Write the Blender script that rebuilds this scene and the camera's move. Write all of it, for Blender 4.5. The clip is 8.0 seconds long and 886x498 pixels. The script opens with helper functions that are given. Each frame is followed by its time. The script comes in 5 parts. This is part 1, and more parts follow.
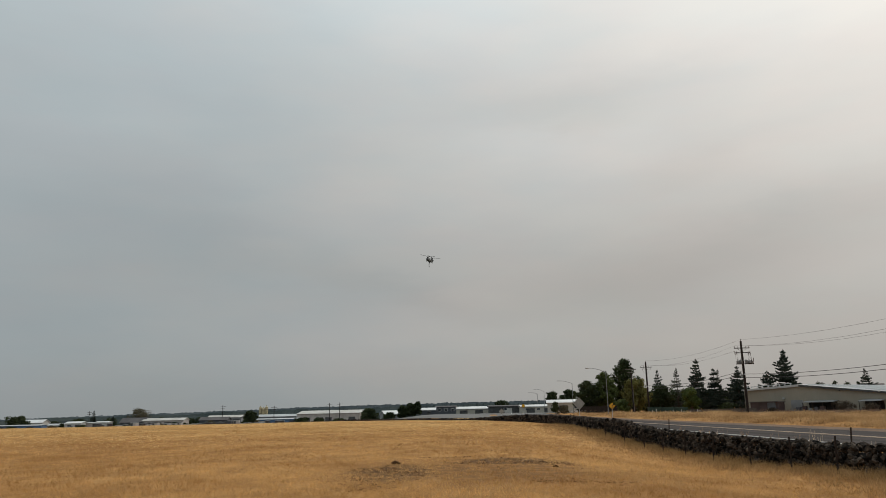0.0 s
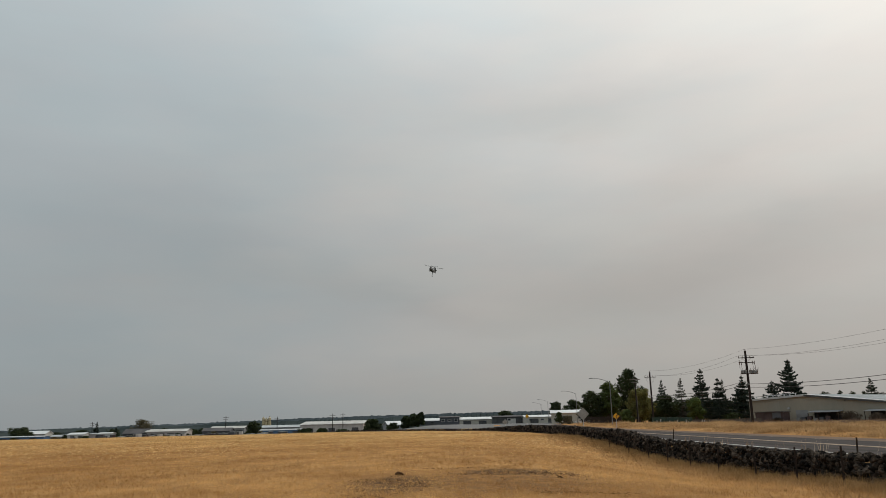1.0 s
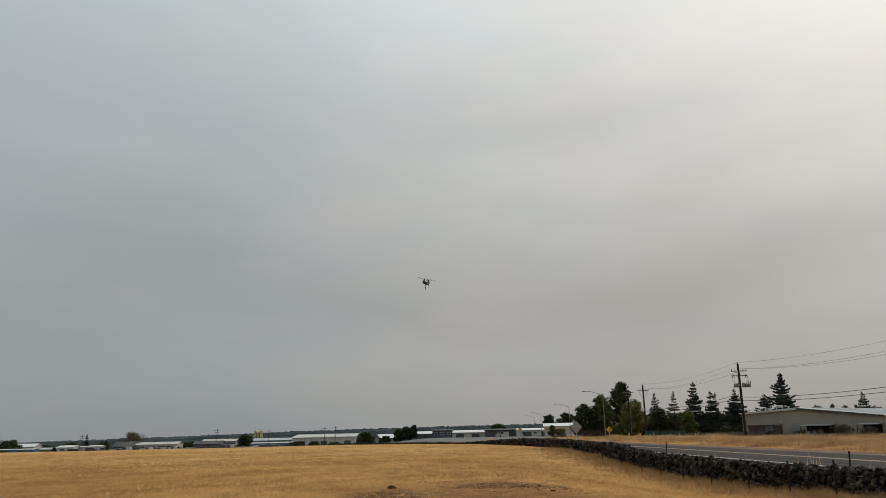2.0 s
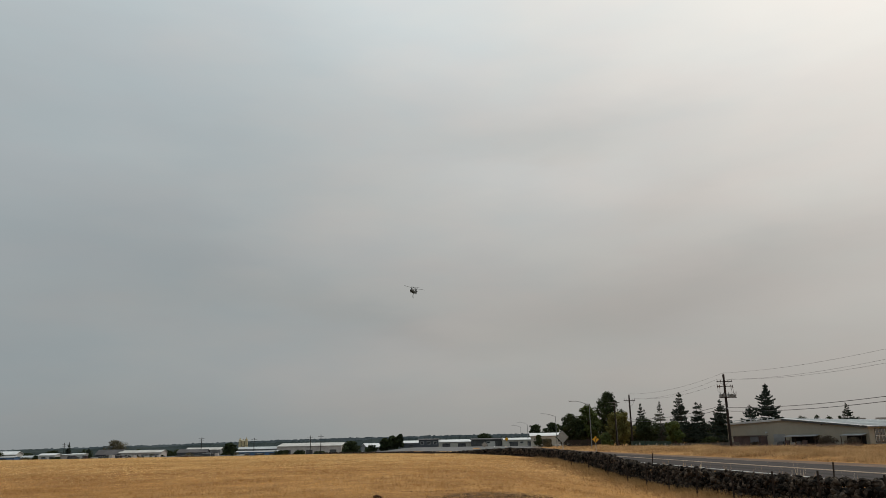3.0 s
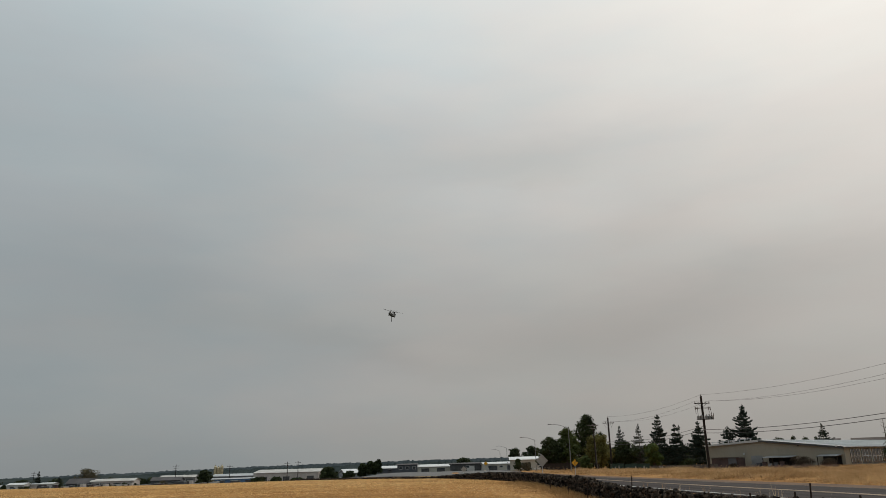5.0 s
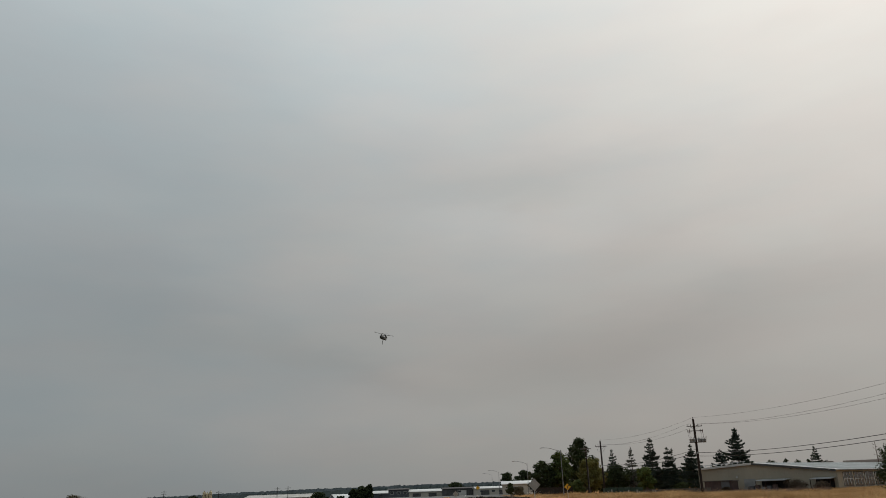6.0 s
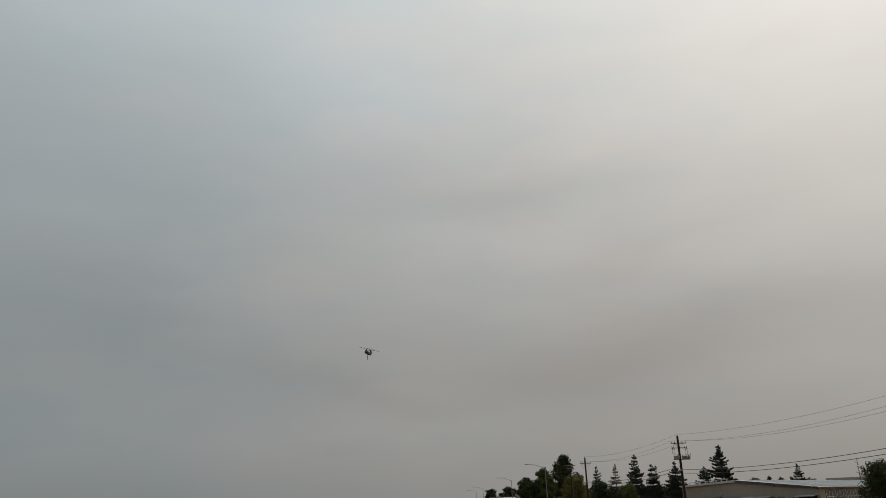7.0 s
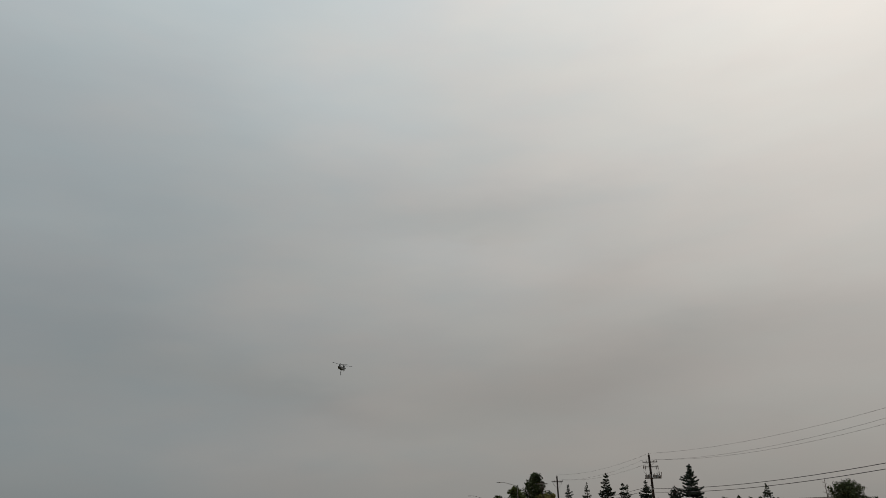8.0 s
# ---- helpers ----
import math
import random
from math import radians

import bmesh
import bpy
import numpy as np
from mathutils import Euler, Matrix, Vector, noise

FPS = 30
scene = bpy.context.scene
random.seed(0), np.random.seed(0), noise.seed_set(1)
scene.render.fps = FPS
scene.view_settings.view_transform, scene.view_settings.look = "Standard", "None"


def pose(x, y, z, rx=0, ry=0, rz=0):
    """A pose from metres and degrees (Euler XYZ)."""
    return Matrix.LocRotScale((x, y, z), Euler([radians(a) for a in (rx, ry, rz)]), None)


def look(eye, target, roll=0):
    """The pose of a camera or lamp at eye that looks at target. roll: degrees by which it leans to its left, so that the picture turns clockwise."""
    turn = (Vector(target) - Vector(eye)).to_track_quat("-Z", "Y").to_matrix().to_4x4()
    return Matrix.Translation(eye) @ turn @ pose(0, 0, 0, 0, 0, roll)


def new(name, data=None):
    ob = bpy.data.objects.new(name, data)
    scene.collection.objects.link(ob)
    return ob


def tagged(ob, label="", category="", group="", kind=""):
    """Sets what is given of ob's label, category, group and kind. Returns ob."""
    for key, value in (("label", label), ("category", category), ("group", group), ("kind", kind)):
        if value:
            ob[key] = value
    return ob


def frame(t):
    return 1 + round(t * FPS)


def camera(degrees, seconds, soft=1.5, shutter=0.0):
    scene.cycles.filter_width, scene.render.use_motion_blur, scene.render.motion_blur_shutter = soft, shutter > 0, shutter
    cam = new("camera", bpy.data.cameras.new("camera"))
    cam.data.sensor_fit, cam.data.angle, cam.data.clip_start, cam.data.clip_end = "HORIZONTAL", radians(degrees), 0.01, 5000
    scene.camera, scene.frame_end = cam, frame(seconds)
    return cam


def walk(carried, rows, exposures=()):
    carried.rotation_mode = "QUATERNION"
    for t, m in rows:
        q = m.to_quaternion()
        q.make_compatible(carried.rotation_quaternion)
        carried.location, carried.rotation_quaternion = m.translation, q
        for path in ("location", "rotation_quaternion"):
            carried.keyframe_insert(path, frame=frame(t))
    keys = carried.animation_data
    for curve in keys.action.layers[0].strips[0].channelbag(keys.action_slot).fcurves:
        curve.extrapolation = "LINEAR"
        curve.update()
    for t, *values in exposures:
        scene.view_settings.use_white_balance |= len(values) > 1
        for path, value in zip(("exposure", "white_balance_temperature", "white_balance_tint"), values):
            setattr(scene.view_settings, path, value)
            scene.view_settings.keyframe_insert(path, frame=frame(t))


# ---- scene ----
# Camera: someone stands at the edge of a dry field and follows an aircraft with a phone.
cam = camera(61.5, 8.0, soft=0.9)
EYE = Vector((0.0, 0.0, 1.65))
# seconds, yaw to the left, pitch up, lean, in degrees
TURNS = [
    (0.0, 0.000, 12.287, -1.250),
    (0.5, 0.173, 12.647, -1.320),
    (1.0, 0.223, 13.065, -1.338),
    (1.5, 0.046, 13.550, -1.359),
    (3.0, -1.301, 14.663, -1.053),
    (3.5, -1.811, 14.839, -1.087),
    (4.0, -2.305, 15.107, -1.200),
    (4.5, -2.701, 15.613, -1.395),
    (6.0, -3.811, 18.115, -1.943),
    (6.5, -4.268, 18.720, -1.817),
    (7.0, -4.989, 19.249, -1.847),
    (7.5, -5.860, 19.727, -1.660),
    (8.0, -7.017, 20.425, -1.592),
]


def aimed(yaw, pitch, lean):
    a, b = radians(yaw), radians(pitch)
    return look(EYE, EYE + Vector((-math.sin(a) * math.cos(b), math.cos(a) * math.cos(b), math.sin(b))), lean)


walk(cam, [(t, aimed(a, b, c)) for t, a, b, c in TURNS],
     [(0.0, 0.0), (1.5, -0.05), (3.5, -0.10), (4.5, -0.12), (6.5, -0.38), (8.0, -0.46)])

# ---- sky and light: thin smoke and overcast, the sun behind it ahead to one side, high up ----
SUN_AZ, SUN_EL = radians(50.0), radians(45.0)  # clockwise from +y
SUN_DIR = Vector((math.sin(SUN_AZ) * math.cos(SUN_EL), math.cos(SUN_AZ) * math.cos(SUN_EL), math.sin(SUN_EL)))

world = bpy.data.worlds.new("overcast")
scene.world = world
world.use_nodes = True


class Nodes:
    """Short hand for building a node tree."""

    def __init__(self, tree):
        self.tree = tree
        tree.nodes.clear()

    def put(self, kind, **inputs):
        node = self.tree.nodes.new(kind)
        for key, value in inputs.items():
            if key.startswith("in_"):
                self.feed(node.inputs[int(key[3:])], value)
        return node

    def feed(self, socket, value):
        if isinstance(value, bpy.types.NodeSocket):
            self.tree.links.new(value, socket)
        else:
            socket.default_value = value

    def math(self, op, a, b=0.0, clamp=False):
        node = self.tree.nodes.new("ShaderNodeMath")
        node.operation, node.use_clamp = op, clamp
        self.feed(node.inputs[0], a)
        self.feed(node.inputs[1], b)
        return node.outputs[0]

    def vmath(self, op, a, b=(0, 0, 0)):
        node = self.tree.nodes.new("ShaderNodeVectorMath")
        node.operation = op
        self.feed(node.inputs[0], a)
        self.feed(node.inputs[1], b)
        return node

    def noise(self, vec, scale, detail=4.0, rough=0.55):
        node = self.tree.nodes.new("ShaderNodeTexNoise")
        self.feed(node.inputs["Vector"], vec)
        node.inputs["Scale"].default_value = scale
        node.inputs["Detail"].default_value = detail
        node.inputs["Roughness"].default_value = rough
        return node.outputs["Fac"]

    def ramp(self, value, lo, hi, a=0.0, b=1.0):
        node = self.tree.nodes.new("ShaderNodeMapRange")
        node.interpolation_type = "SMOOTHSTEP"
        self.feed(node.inputs[0], value)
        for i, v in ((1, lo), (2, hi), (3, a), (4, b)):
            self.feed(node.inputs[i], v)
        return node.outputs[0]

    def mix(self, fac, a, b, blend="MIX"):
        node = self.tree.nodes.new("ShaderNodeMix")
        node.data_type, node.blend_type = "RGBA", blend
        self.feed(node.inputs[0], fac)
        for i, v in ((6, a), (7, b)):
            self.feed(node.inputs[i], v if isinstance(v, bpy.types.NodeSocket) else (*v[:3], 1))
        return node.outputs[2]


def build_sky():
    n = Nodes(world.node_tree)
    way = n.vmath("NORMALIZE", n.put("ShaderNodeTexCoord").outputs["Generated"]).outputs["Vector"]
    sep = n.put("ShaderNodeSeparateXYZ", in_0=way)
    up = n.math("MAXIMUM", sep.outputs[2], 0.0)
    elev = n.math("ARCSINE", up)
    toward = n.vmath("DOT_PRODUCT", way, tuple(SUN_DIR)).outputs["Value"]
    near = n.math("SUBTRACT", 1.5708, n.math("ARCCOSINE", n.math("MINIMUM", toward, 0.999)))
    near = n.math("MAXIMUM", near, 0.15)
    # slow billows of smoke, stretched along the horizon
    flat = n.vmath("MULTIPLY", way, (1.0, 1.0, 3.2)).outputs["Vector"]
    billow = n.math("SUBTRACT", n.noise(flat, 1.7, 5.0, 0.5), 0.5)
    wisps = n.math("SUBTRACT", n.noise(flat, 4.5, 4.0, 0.5), 0.5)
    light = n.math("ADD", SKY_BASE, n.math("MULTIPLY", elev, SKY_RISE))
    light = n.math("ADD", light, n.math("ADD", n.math("MULTIPLY", near, SKY_GLOW), n.math("MULTIPLY", n.math("MULTIPLY", near, near), SKY_HALO)))
    light = n.math("ADD", light, n.math("MULTIPLY", n.ramp(elev, 0.21, 0.06, 0.0, SKY_LOW), n.math("MULTIPLY", n.ramp(near, 0.15, 0.45, 0.42, 1.1), n.ramp(near, 0.55, 0.85, 1.0, 0.3))))
    veil = n.math("ADD", 1.0, n.math("ADD", n.math("MULTIPLY", billow, 0.22), n.math("MULTIPLY", wisps, 0.14)))
    high = n.math("MINIMUM", n.math("MAXIMUM", n.math("SUBTRACT", elev, 0.40), 0.0), 0.45)
    light = n.math("ADD", light, n.math("MULTIPLY", high, SKY_HIGH))
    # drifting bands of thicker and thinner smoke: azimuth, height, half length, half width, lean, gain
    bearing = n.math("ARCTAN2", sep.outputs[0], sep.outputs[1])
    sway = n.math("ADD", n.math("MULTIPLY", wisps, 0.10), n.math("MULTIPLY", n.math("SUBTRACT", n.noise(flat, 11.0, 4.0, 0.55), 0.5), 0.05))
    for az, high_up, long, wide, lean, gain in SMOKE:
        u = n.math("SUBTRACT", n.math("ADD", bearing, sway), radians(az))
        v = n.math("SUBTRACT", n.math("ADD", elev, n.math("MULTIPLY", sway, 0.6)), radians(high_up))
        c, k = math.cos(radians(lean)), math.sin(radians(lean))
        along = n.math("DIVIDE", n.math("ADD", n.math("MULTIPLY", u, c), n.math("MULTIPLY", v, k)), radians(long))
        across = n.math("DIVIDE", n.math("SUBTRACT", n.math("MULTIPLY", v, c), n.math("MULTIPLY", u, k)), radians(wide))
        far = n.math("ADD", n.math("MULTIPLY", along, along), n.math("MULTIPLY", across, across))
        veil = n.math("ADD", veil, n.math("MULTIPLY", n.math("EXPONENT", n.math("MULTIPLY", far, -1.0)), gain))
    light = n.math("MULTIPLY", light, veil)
    warm = n.ramp(n.math("ADD", n.math("SUBTRACT", near, n.math("MULTIPLY", elev, 1.0)), n.math("MULTIPLY", wisps, 0.5)), -0.04, 0.74)
    tint = n.mix(warm, SKY_COOL, SKY_WARM)
    rosy = n.ramp(n.noise(n.vmath("ADD", flat, (3.1, 1.7, 0.4)).outputs["Vector"], 5.5, 4.0, 0.6), 0.35, 0.65)
    tint = n.mix(1.0, tint, n.mix(rosy, (0.992, 1.006, 1.004), (1.008, 0.996, 0.992)), "MULTIPLY")
    grey = n.put("ShaderNodeVectorMath")
    grey.operation = "SCALE"
    n.feed(grey.inputs[0], tint)
    n.feed(grey.inputs["Scale"], light)
    overcast = n.put("ShaderNodeBackground", in_0=grey.outputs[0], in_1=1.0)
    sky = n.put("ShaderNodeTexSky")
    sky.sky_type, sky.sun_disc = "NISHITA", False
    sky.sun_elevation, sky.sun_rotation = SUN_EL, SUN_AZ
    sky.air_density, sky.dust_density = 1.0, 4.0
    blue = n.put("ShaderNodeBackground", in_0=sky.outputs[0], in_1=0.05)
    both = n.put("ShaderNodeMixShader", in_0=0.94, in_1=blue.outputs[0], in_2=overcast.outputs[0])
    out = n.put("ShaderNodeOutputWorld")
    n.tree.links.new(both.outputs[0], out.inputs[0])


SKY_BASE, SKY_RISE, SKY_GLOW, SKY_HALO, SKY_HIGH, SKY_LOW = 0.33, 0.547, -0.403, 0.545, 0.16, 0.078
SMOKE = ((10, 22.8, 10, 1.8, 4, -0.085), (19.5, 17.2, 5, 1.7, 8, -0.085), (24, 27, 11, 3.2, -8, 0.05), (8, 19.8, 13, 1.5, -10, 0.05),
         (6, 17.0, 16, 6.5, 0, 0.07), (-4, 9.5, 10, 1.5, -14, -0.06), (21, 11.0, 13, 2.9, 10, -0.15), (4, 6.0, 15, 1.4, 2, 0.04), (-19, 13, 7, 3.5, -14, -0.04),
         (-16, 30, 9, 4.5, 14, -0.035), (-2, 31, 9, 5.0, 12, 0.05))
SKY_COOL, SKY_WARM = (0.918, 1.022, 1.062), (1.042, 1.0, 0.938)
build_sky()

sun_data = bpy.data.lights.new("sun", "SUN")
sun_data.energy, sun_data.angle, sun_data.color = 1.1, radians(22), (1.0, 0.93, 0.82)
sun = new("sun", sun_data)
sun.matrix_world = look(SUN_DIR * 200, (0, 0, 0))


# ---- materials ----
def mat(name, a, b, coarse=0.6, fine=12.0, rough=0.85, metal=0.0, bump=0.25, grain=0.35, each=0.0, stretch=(1, 1, 1), spec=0.3, thin=0.0):
    """A surface of two tones: patches at one scale, grain at another, a little relief; each: how far pieces differ."""
    m = bpy.data.materials.new(name)
    m.use_nodes = True
    n = Nodes(m.node_tree)
    spot = n.vmath("MULTIPLY", n.put("ShaderNodeTexCoord").outputs["Object"], stretch).outputs["Vector"]
    if each:
        info = n.put("ShaderNodeObjectInfo").outputs["Random"]
        spot = n.vmath("ADD", spot, n.put("ShaderNodeCombineXYZ", in_0=n.math("MULTIPLY", info, 37.0), in_1=info, in_2=n.math("MULTIPLY", info, 11.0)).outputs[0]).outputs["Vector"]
    patches = n.ramp(n.noise(spot, coarse, 5.0), 0.32, 0.68)
    grains = n.noise(spot, fine, 4.0, 0.65)
    colour = n.mix(patches, a, b)
    value = n.math("ADD", 1.0 - grain, n.math("MULTIPLY", grains, 2 * grain))
    if each:
        isle = n.put("ShaderNodeNewGeometry").outputs["Random Per Island"]
        value = n.math("MULTIPLY", value, n.math("ADD", 1 - each, n.math("MULTIPLY", n.math("FRACT", n.math("ADD", isle, info)), 2 * each)))
    colour = n.mix(1.0, colour, n.put("ShaderNodeCombineColor", in_0=value, in_1=value, in_2=value).outputs[0], "MULTIPLY")
    bsdf = n.put("ShaderNodeBsdfPrincipled")
    n.feed(bsdf.inputs["Base Color"], colour)
    n.feed(bsdf.inputs["Roughness"], n.math("ADD", rough - 0.06, n.math("MULTIPLY", grains, 0.12), clamp=True))
    bsdf.inputs["Metallic"].default_value = metal
    bsdf.inputs["Specular IOR Level"].default_value = spec
    if bump:
        relief = n.put("ShaderNodeBump")
        relief.inputs["Strength"].default_value = bump
        relief.inputs["Distance"].default_value = 0.03
        n.feed(relief.inputs["Height"], grains)
        n.feed(bsdf.inputs["Normal"], relief.outputs[0])
    out = n.put("ShaderNodeOutputMaterial")
    surface = bsdf.outputs[0]
    if thin:
        surface = n.put("ShaderNodeMixShader", in_0=thin, in_1=surface, in_2=n.put("ShaderNodeBsdfTranslucent", in_0=colour).outputs[0]).outputs[0]
    n.tree.links.new(surface, out.inputs[0])
    return m


def ground_mat():
    """Dry straw over brown soil, bare in a trampled patch, with a faint trodden path."""
    m = bpy.data.materials.new("dry_field")
    m.use_nodes = True
    n = Nodes(m.node_tree)
    spot = n.put("ShaderNodeTexCoord").outputs["Object"]
    wide = n.ramp(n.noise(spot, 0.07, 6.0, 0.6), 0.36, 0.64)
    mid = n.ramp(n.noise(n.vmath("MULTIPLY", spot, (1.0, 0.55, 1)).outputs["Vector"], 0.8, 7.0, 0.68), 0.34, 0.66)
    fine = n.noise(spot, 9.0, 5.0, 0.7)
    straw = n.mix(wide, STRAW_A, STRAW_B)
    straw = n.mix(n.math("MULTIPLY", mid, 0.7), straw, STRAW_C)
    # bare ground: an uneven oval of scuffed soil
    def oval(x, y, rx, ry):
        gap = n.vmath("MULTIPLY", n.vmath("SUBTRACT", spot, (x, y, 0)).outputs["Vector"], (1 / rx, 1 / ry, 0)).outputs["Vector"]
        return n.ramp(n.vmath("LENGTH", gap).outputs["Value"], 1.1, 0.35)

    inside = n.math("MAXIMUM", n.math("MAXIMUM", oval(-1.6, 22.2, 1.8, 4.8), oval(2.1, 26.3, 2.9, 2.6)), n.math("MULTIPLY", oval(0.8, 22.0, 5.0, 5.5), 0.62))
    ragged = n.noise(n.vmath("MULTIPLY", spot, (0.75, 0.9, 1)).outputs["Vector"], 2.1, 9.0, 0.74)
    streak = n.ramp(n.math("ADD", ragged, n.math("MULTIPLY", inside, 0.13)), 0.53, 0.60)
    soil = n.mix(fine, (0.030, 0.016, 0.009), (0.11, 0.058, 0.028))
    colour = n.mix(n.math("MULTIPLY", n.math("MULTIPLY", inside, streak), 0.9), straw, soil)
    thin = n.ramp(n.noise(spot, 2.2, 6.0, 0.7), 0.56, 0.72)
    colour = n.mix(n.math("MULTIPLY", n.math("ADD", 0.1, n.math("MULTIPLY", inside, 0.75)), thin), colour, (0.12, 0.062, 0.026))
    bare = oval(1.0, 21.5, 7.0, 8.5)
    colour = n.mix(n.math("MULTIPLY", bare, 0.3), colour, (0.20, 0.10, 0.036))
    # scrub and dull pasture past the sheds
    east = n.put("ShaderNodeSeparateXYZ", in_0=spot).outputs[1]
    scrub = n.ramp(n.math("ADD", east, n.math("MULTIPLY", n.noise(spot, 0.012, 4.0), 160.0)), 430.0, 560.0)
    colour = n.mix(scrub, colour, n.mix(wide, (0.085, 0.085, 0.055), (0.13, 0.115, 0.07)))
    value = n.math("ADD", 0.76, n.math("MULTIPLY", fine, 0.48))
    colour = n.mix(1.0, colour, n.put("ShaderNodeCombineColor", in_0=value, in_1=value, in_2=value).outputs[0], "MULTIPLY")
    bsdf = n.put("ShaderNodeBsdfPrincipled", in_0=colour)
    bsdf.inputs["Roughness"].default_value = 0.95
    bsdf.inputs["Specular IOR Level"].default_value = 0.1
    relief = n.put("ShaderNodeBump")
    relief.inputs["Strength"].default_value = 0.6
    relief.inputs["Distance"].default_value = 0.08
    n.feed(relief.inputs["Height"], n.math("ADD", fine, n.math("MULTIPLY", mid, 0.7)))
    n.feed(bsdf.inputs["Normal"], relief.outputs[0])
    out = n.put("ShaderNodeOutputMaterial")
    n.tree.links.new(bsdf.outputs[0], out.inputs[0])
    return m


STRAW_A, STRAW_B, STRAW_C = (0.51, 0.282, 0.102), (0.35, 0.172, 0.054), (0.225, 0.106, 0.036)
M_FIELD = ground_mat()
M_STRAW = mat("straw_blades", (0.645, 0.386, 0.151), (0.345, 0.179, 0.061), 0.26, 1.3, 0.9, bump=0, grain=0.42, each=0.22, stretch=(1, 0.7, 1), spec=0.1, thin=0.5)
# pale crest straw; the sheen of seeds at grazing view is in its colour
M_CREST = mat("crest_straw_sheen", (0.86, 0.62, 0.30), (0.66, 0.43, 0.185), 0.06, 0.5, 0.9, bump=0, grain=0.2, each=0.12, spec=0.1, thin=0.5)
M_VERGE = mat("verge_straw", (0.56, 0.375, 0.19), (0.29, 0.175, 0.078), 0.26, 1.2, 0.9, bump=0, grain=0.3, each=0.25, spec=0.1, thin=0.45)
M_PALE = mat("pale_seed_straw", (0.49, 0.315, 0.155), (0.36, 0.215, 0.095), 0.3, 1.5, 0.9, bump=0, grain=0.25, each=0.25, spec=0.1, thin=0.45)
M_FOOT = mat("dull_foot_straw", (0.42, 0.262, 0.118), (0.22, 0.128, 0.053), 0.9, 1.5, 0.9, bump=0, grain=0.3, each=0.3, spec=0.1, thin=0.4)
M_WEED = mat("withered_weeds", (0.16, 0.10, 0.055), (0.24, 0.15, 0.075), 0.3, 1.5, 0.9, bump=0, grain=0.3, each=0.3, spec=0.1, thin=0.3)
M_SOIL = mat("dark_clods", (0.046, 0.022, 0.011), (0.20, 0.098, 0.044), 2.0, 20, 1.0, each=0.4, spec=0.03)
M_ASPHALT = mat("asphalt", (0.036, 0.030, 0.028), (0.068, 0.057, 0.053), 1.1, 22, 0.95, bump=0.2, grain=0.3, spec=0.08, stretch=(1, 0.02, 1))
M_OLDROAD = mat("worn_asphalt", (0.10, 0.096, 0.092), (0.145, 0.14, 0.134), 0.08, 4, 0.85, bump=0.1, grain=0.2)
M_GRAVEL = mat("shoulder_gravel", (0.10, 0.058, 0.036), (0.16, 0.095, 0.055), 0.5, 10, 0.95, grain=0.35)
M_YARD = mat("dusty_yard", (0.16, 0.135, 0.105), (0.24, 0.20, 0.15), 0.06, 1.5, 0.95, grain=0.3)
M_YELLOW = mat("yellow_road_paint", (0.50, 0.36, 0.25), (0.36, 0.26, 0.18), 0.9, 15, 0.7, bump=0.1)
M_WHITE = mat("white_road_paint", (0.72, 0.70, 0.66), (0.5, 0.48, 0.45), 0.9, 15, 0.7, bump=0.1)
M_FADED = mat("worn_off_road_paint", (0.16, 0.145, 0.13), (0.05, 0.044, 0.04), 0.5, 12, 0.8, bump=0.1)
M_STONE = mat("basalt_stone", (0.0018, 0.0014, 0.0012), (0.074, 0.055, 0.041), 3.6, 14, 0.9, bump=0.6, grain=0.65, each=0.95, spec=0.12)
# filler inside the wall, near-black to stand in for shade between the stones
M_CORE = mat("wall_core_gap_shade", (0.004, 0.0035, 0.003), (0.008, 0.007, 0.006), 2.0, 14, 0.95)
M_RUST = mat("rusty_steel", (0.018, 0.012, 0.010), (0.042, 0.026, 0.018), 4.0, 40, 0.8, 0.3)
M_POLE = mat("creosoted_timber", (0.014, 0.010, 0.009), (0.032, 0.023, 0.018), 0.8, 14, 0.9, stretch=(4, 4, 0.5))
M_GALV = mat("galvanised_steel", (0.34, 0.35, 0.35), (0.44, 0.45, 0.45), 1.0, 20, 0.55, 0.4, 0.05, 0.12)
M_CAN = mat("grey_transformer_paint", (0.16, 0.16, 0.158), (0.22, 0.22, 0.215), 2.0, 20, 0.5, 0.1, 0.05, 0.15)
M_WIRE = mat("weathered_cable", (0.03, 0.03, 0.032), (0.05, 0.05, 0.05), 1, 9, 0.6, 0.2, 0)
M_PORC = mat("brown_porcelain", (0.07, 0.04, 0.03), (0.1, 0.06, 0.045), 3, 20, 0.3, 0, 0)
M_SIGN = mat("yellow_sign_sheet", (0.74, 0.36, 0.02), (0.64, 0.31, 0.02), 2, 20, 0.5, 0, 0, 0.08)
M_BLACK = mat("black_sign_ink", (0.02, 0.02, 0.02), (0.035, 0.035, 0.035), 3, 30, 0.6, 0, 0)
M_ALU = mat("bare_aluminium_back", (0.27, 0.25, 0.225), (0.34, 0.32, 0.285), 1.5, 12, 0.6, 0.3, 0.05, 0.2)
M_OLDWOOD = mat("silvered_timber", (0.11, 0.10, 0.09), (0.17, 0.155, 0.14), 0.8, 14, 0.9, stretch=(4, 4, 0.5))
M_THISTLE = mat("grey_mauve_dead_weeds", (0.20, 0.15, 0.125), (0.12, 0.088, 0.072), 0.5, 2.0, 0.9, bump=0, grain=0.3, each=0.3, spec=0.1, thin=0.3)
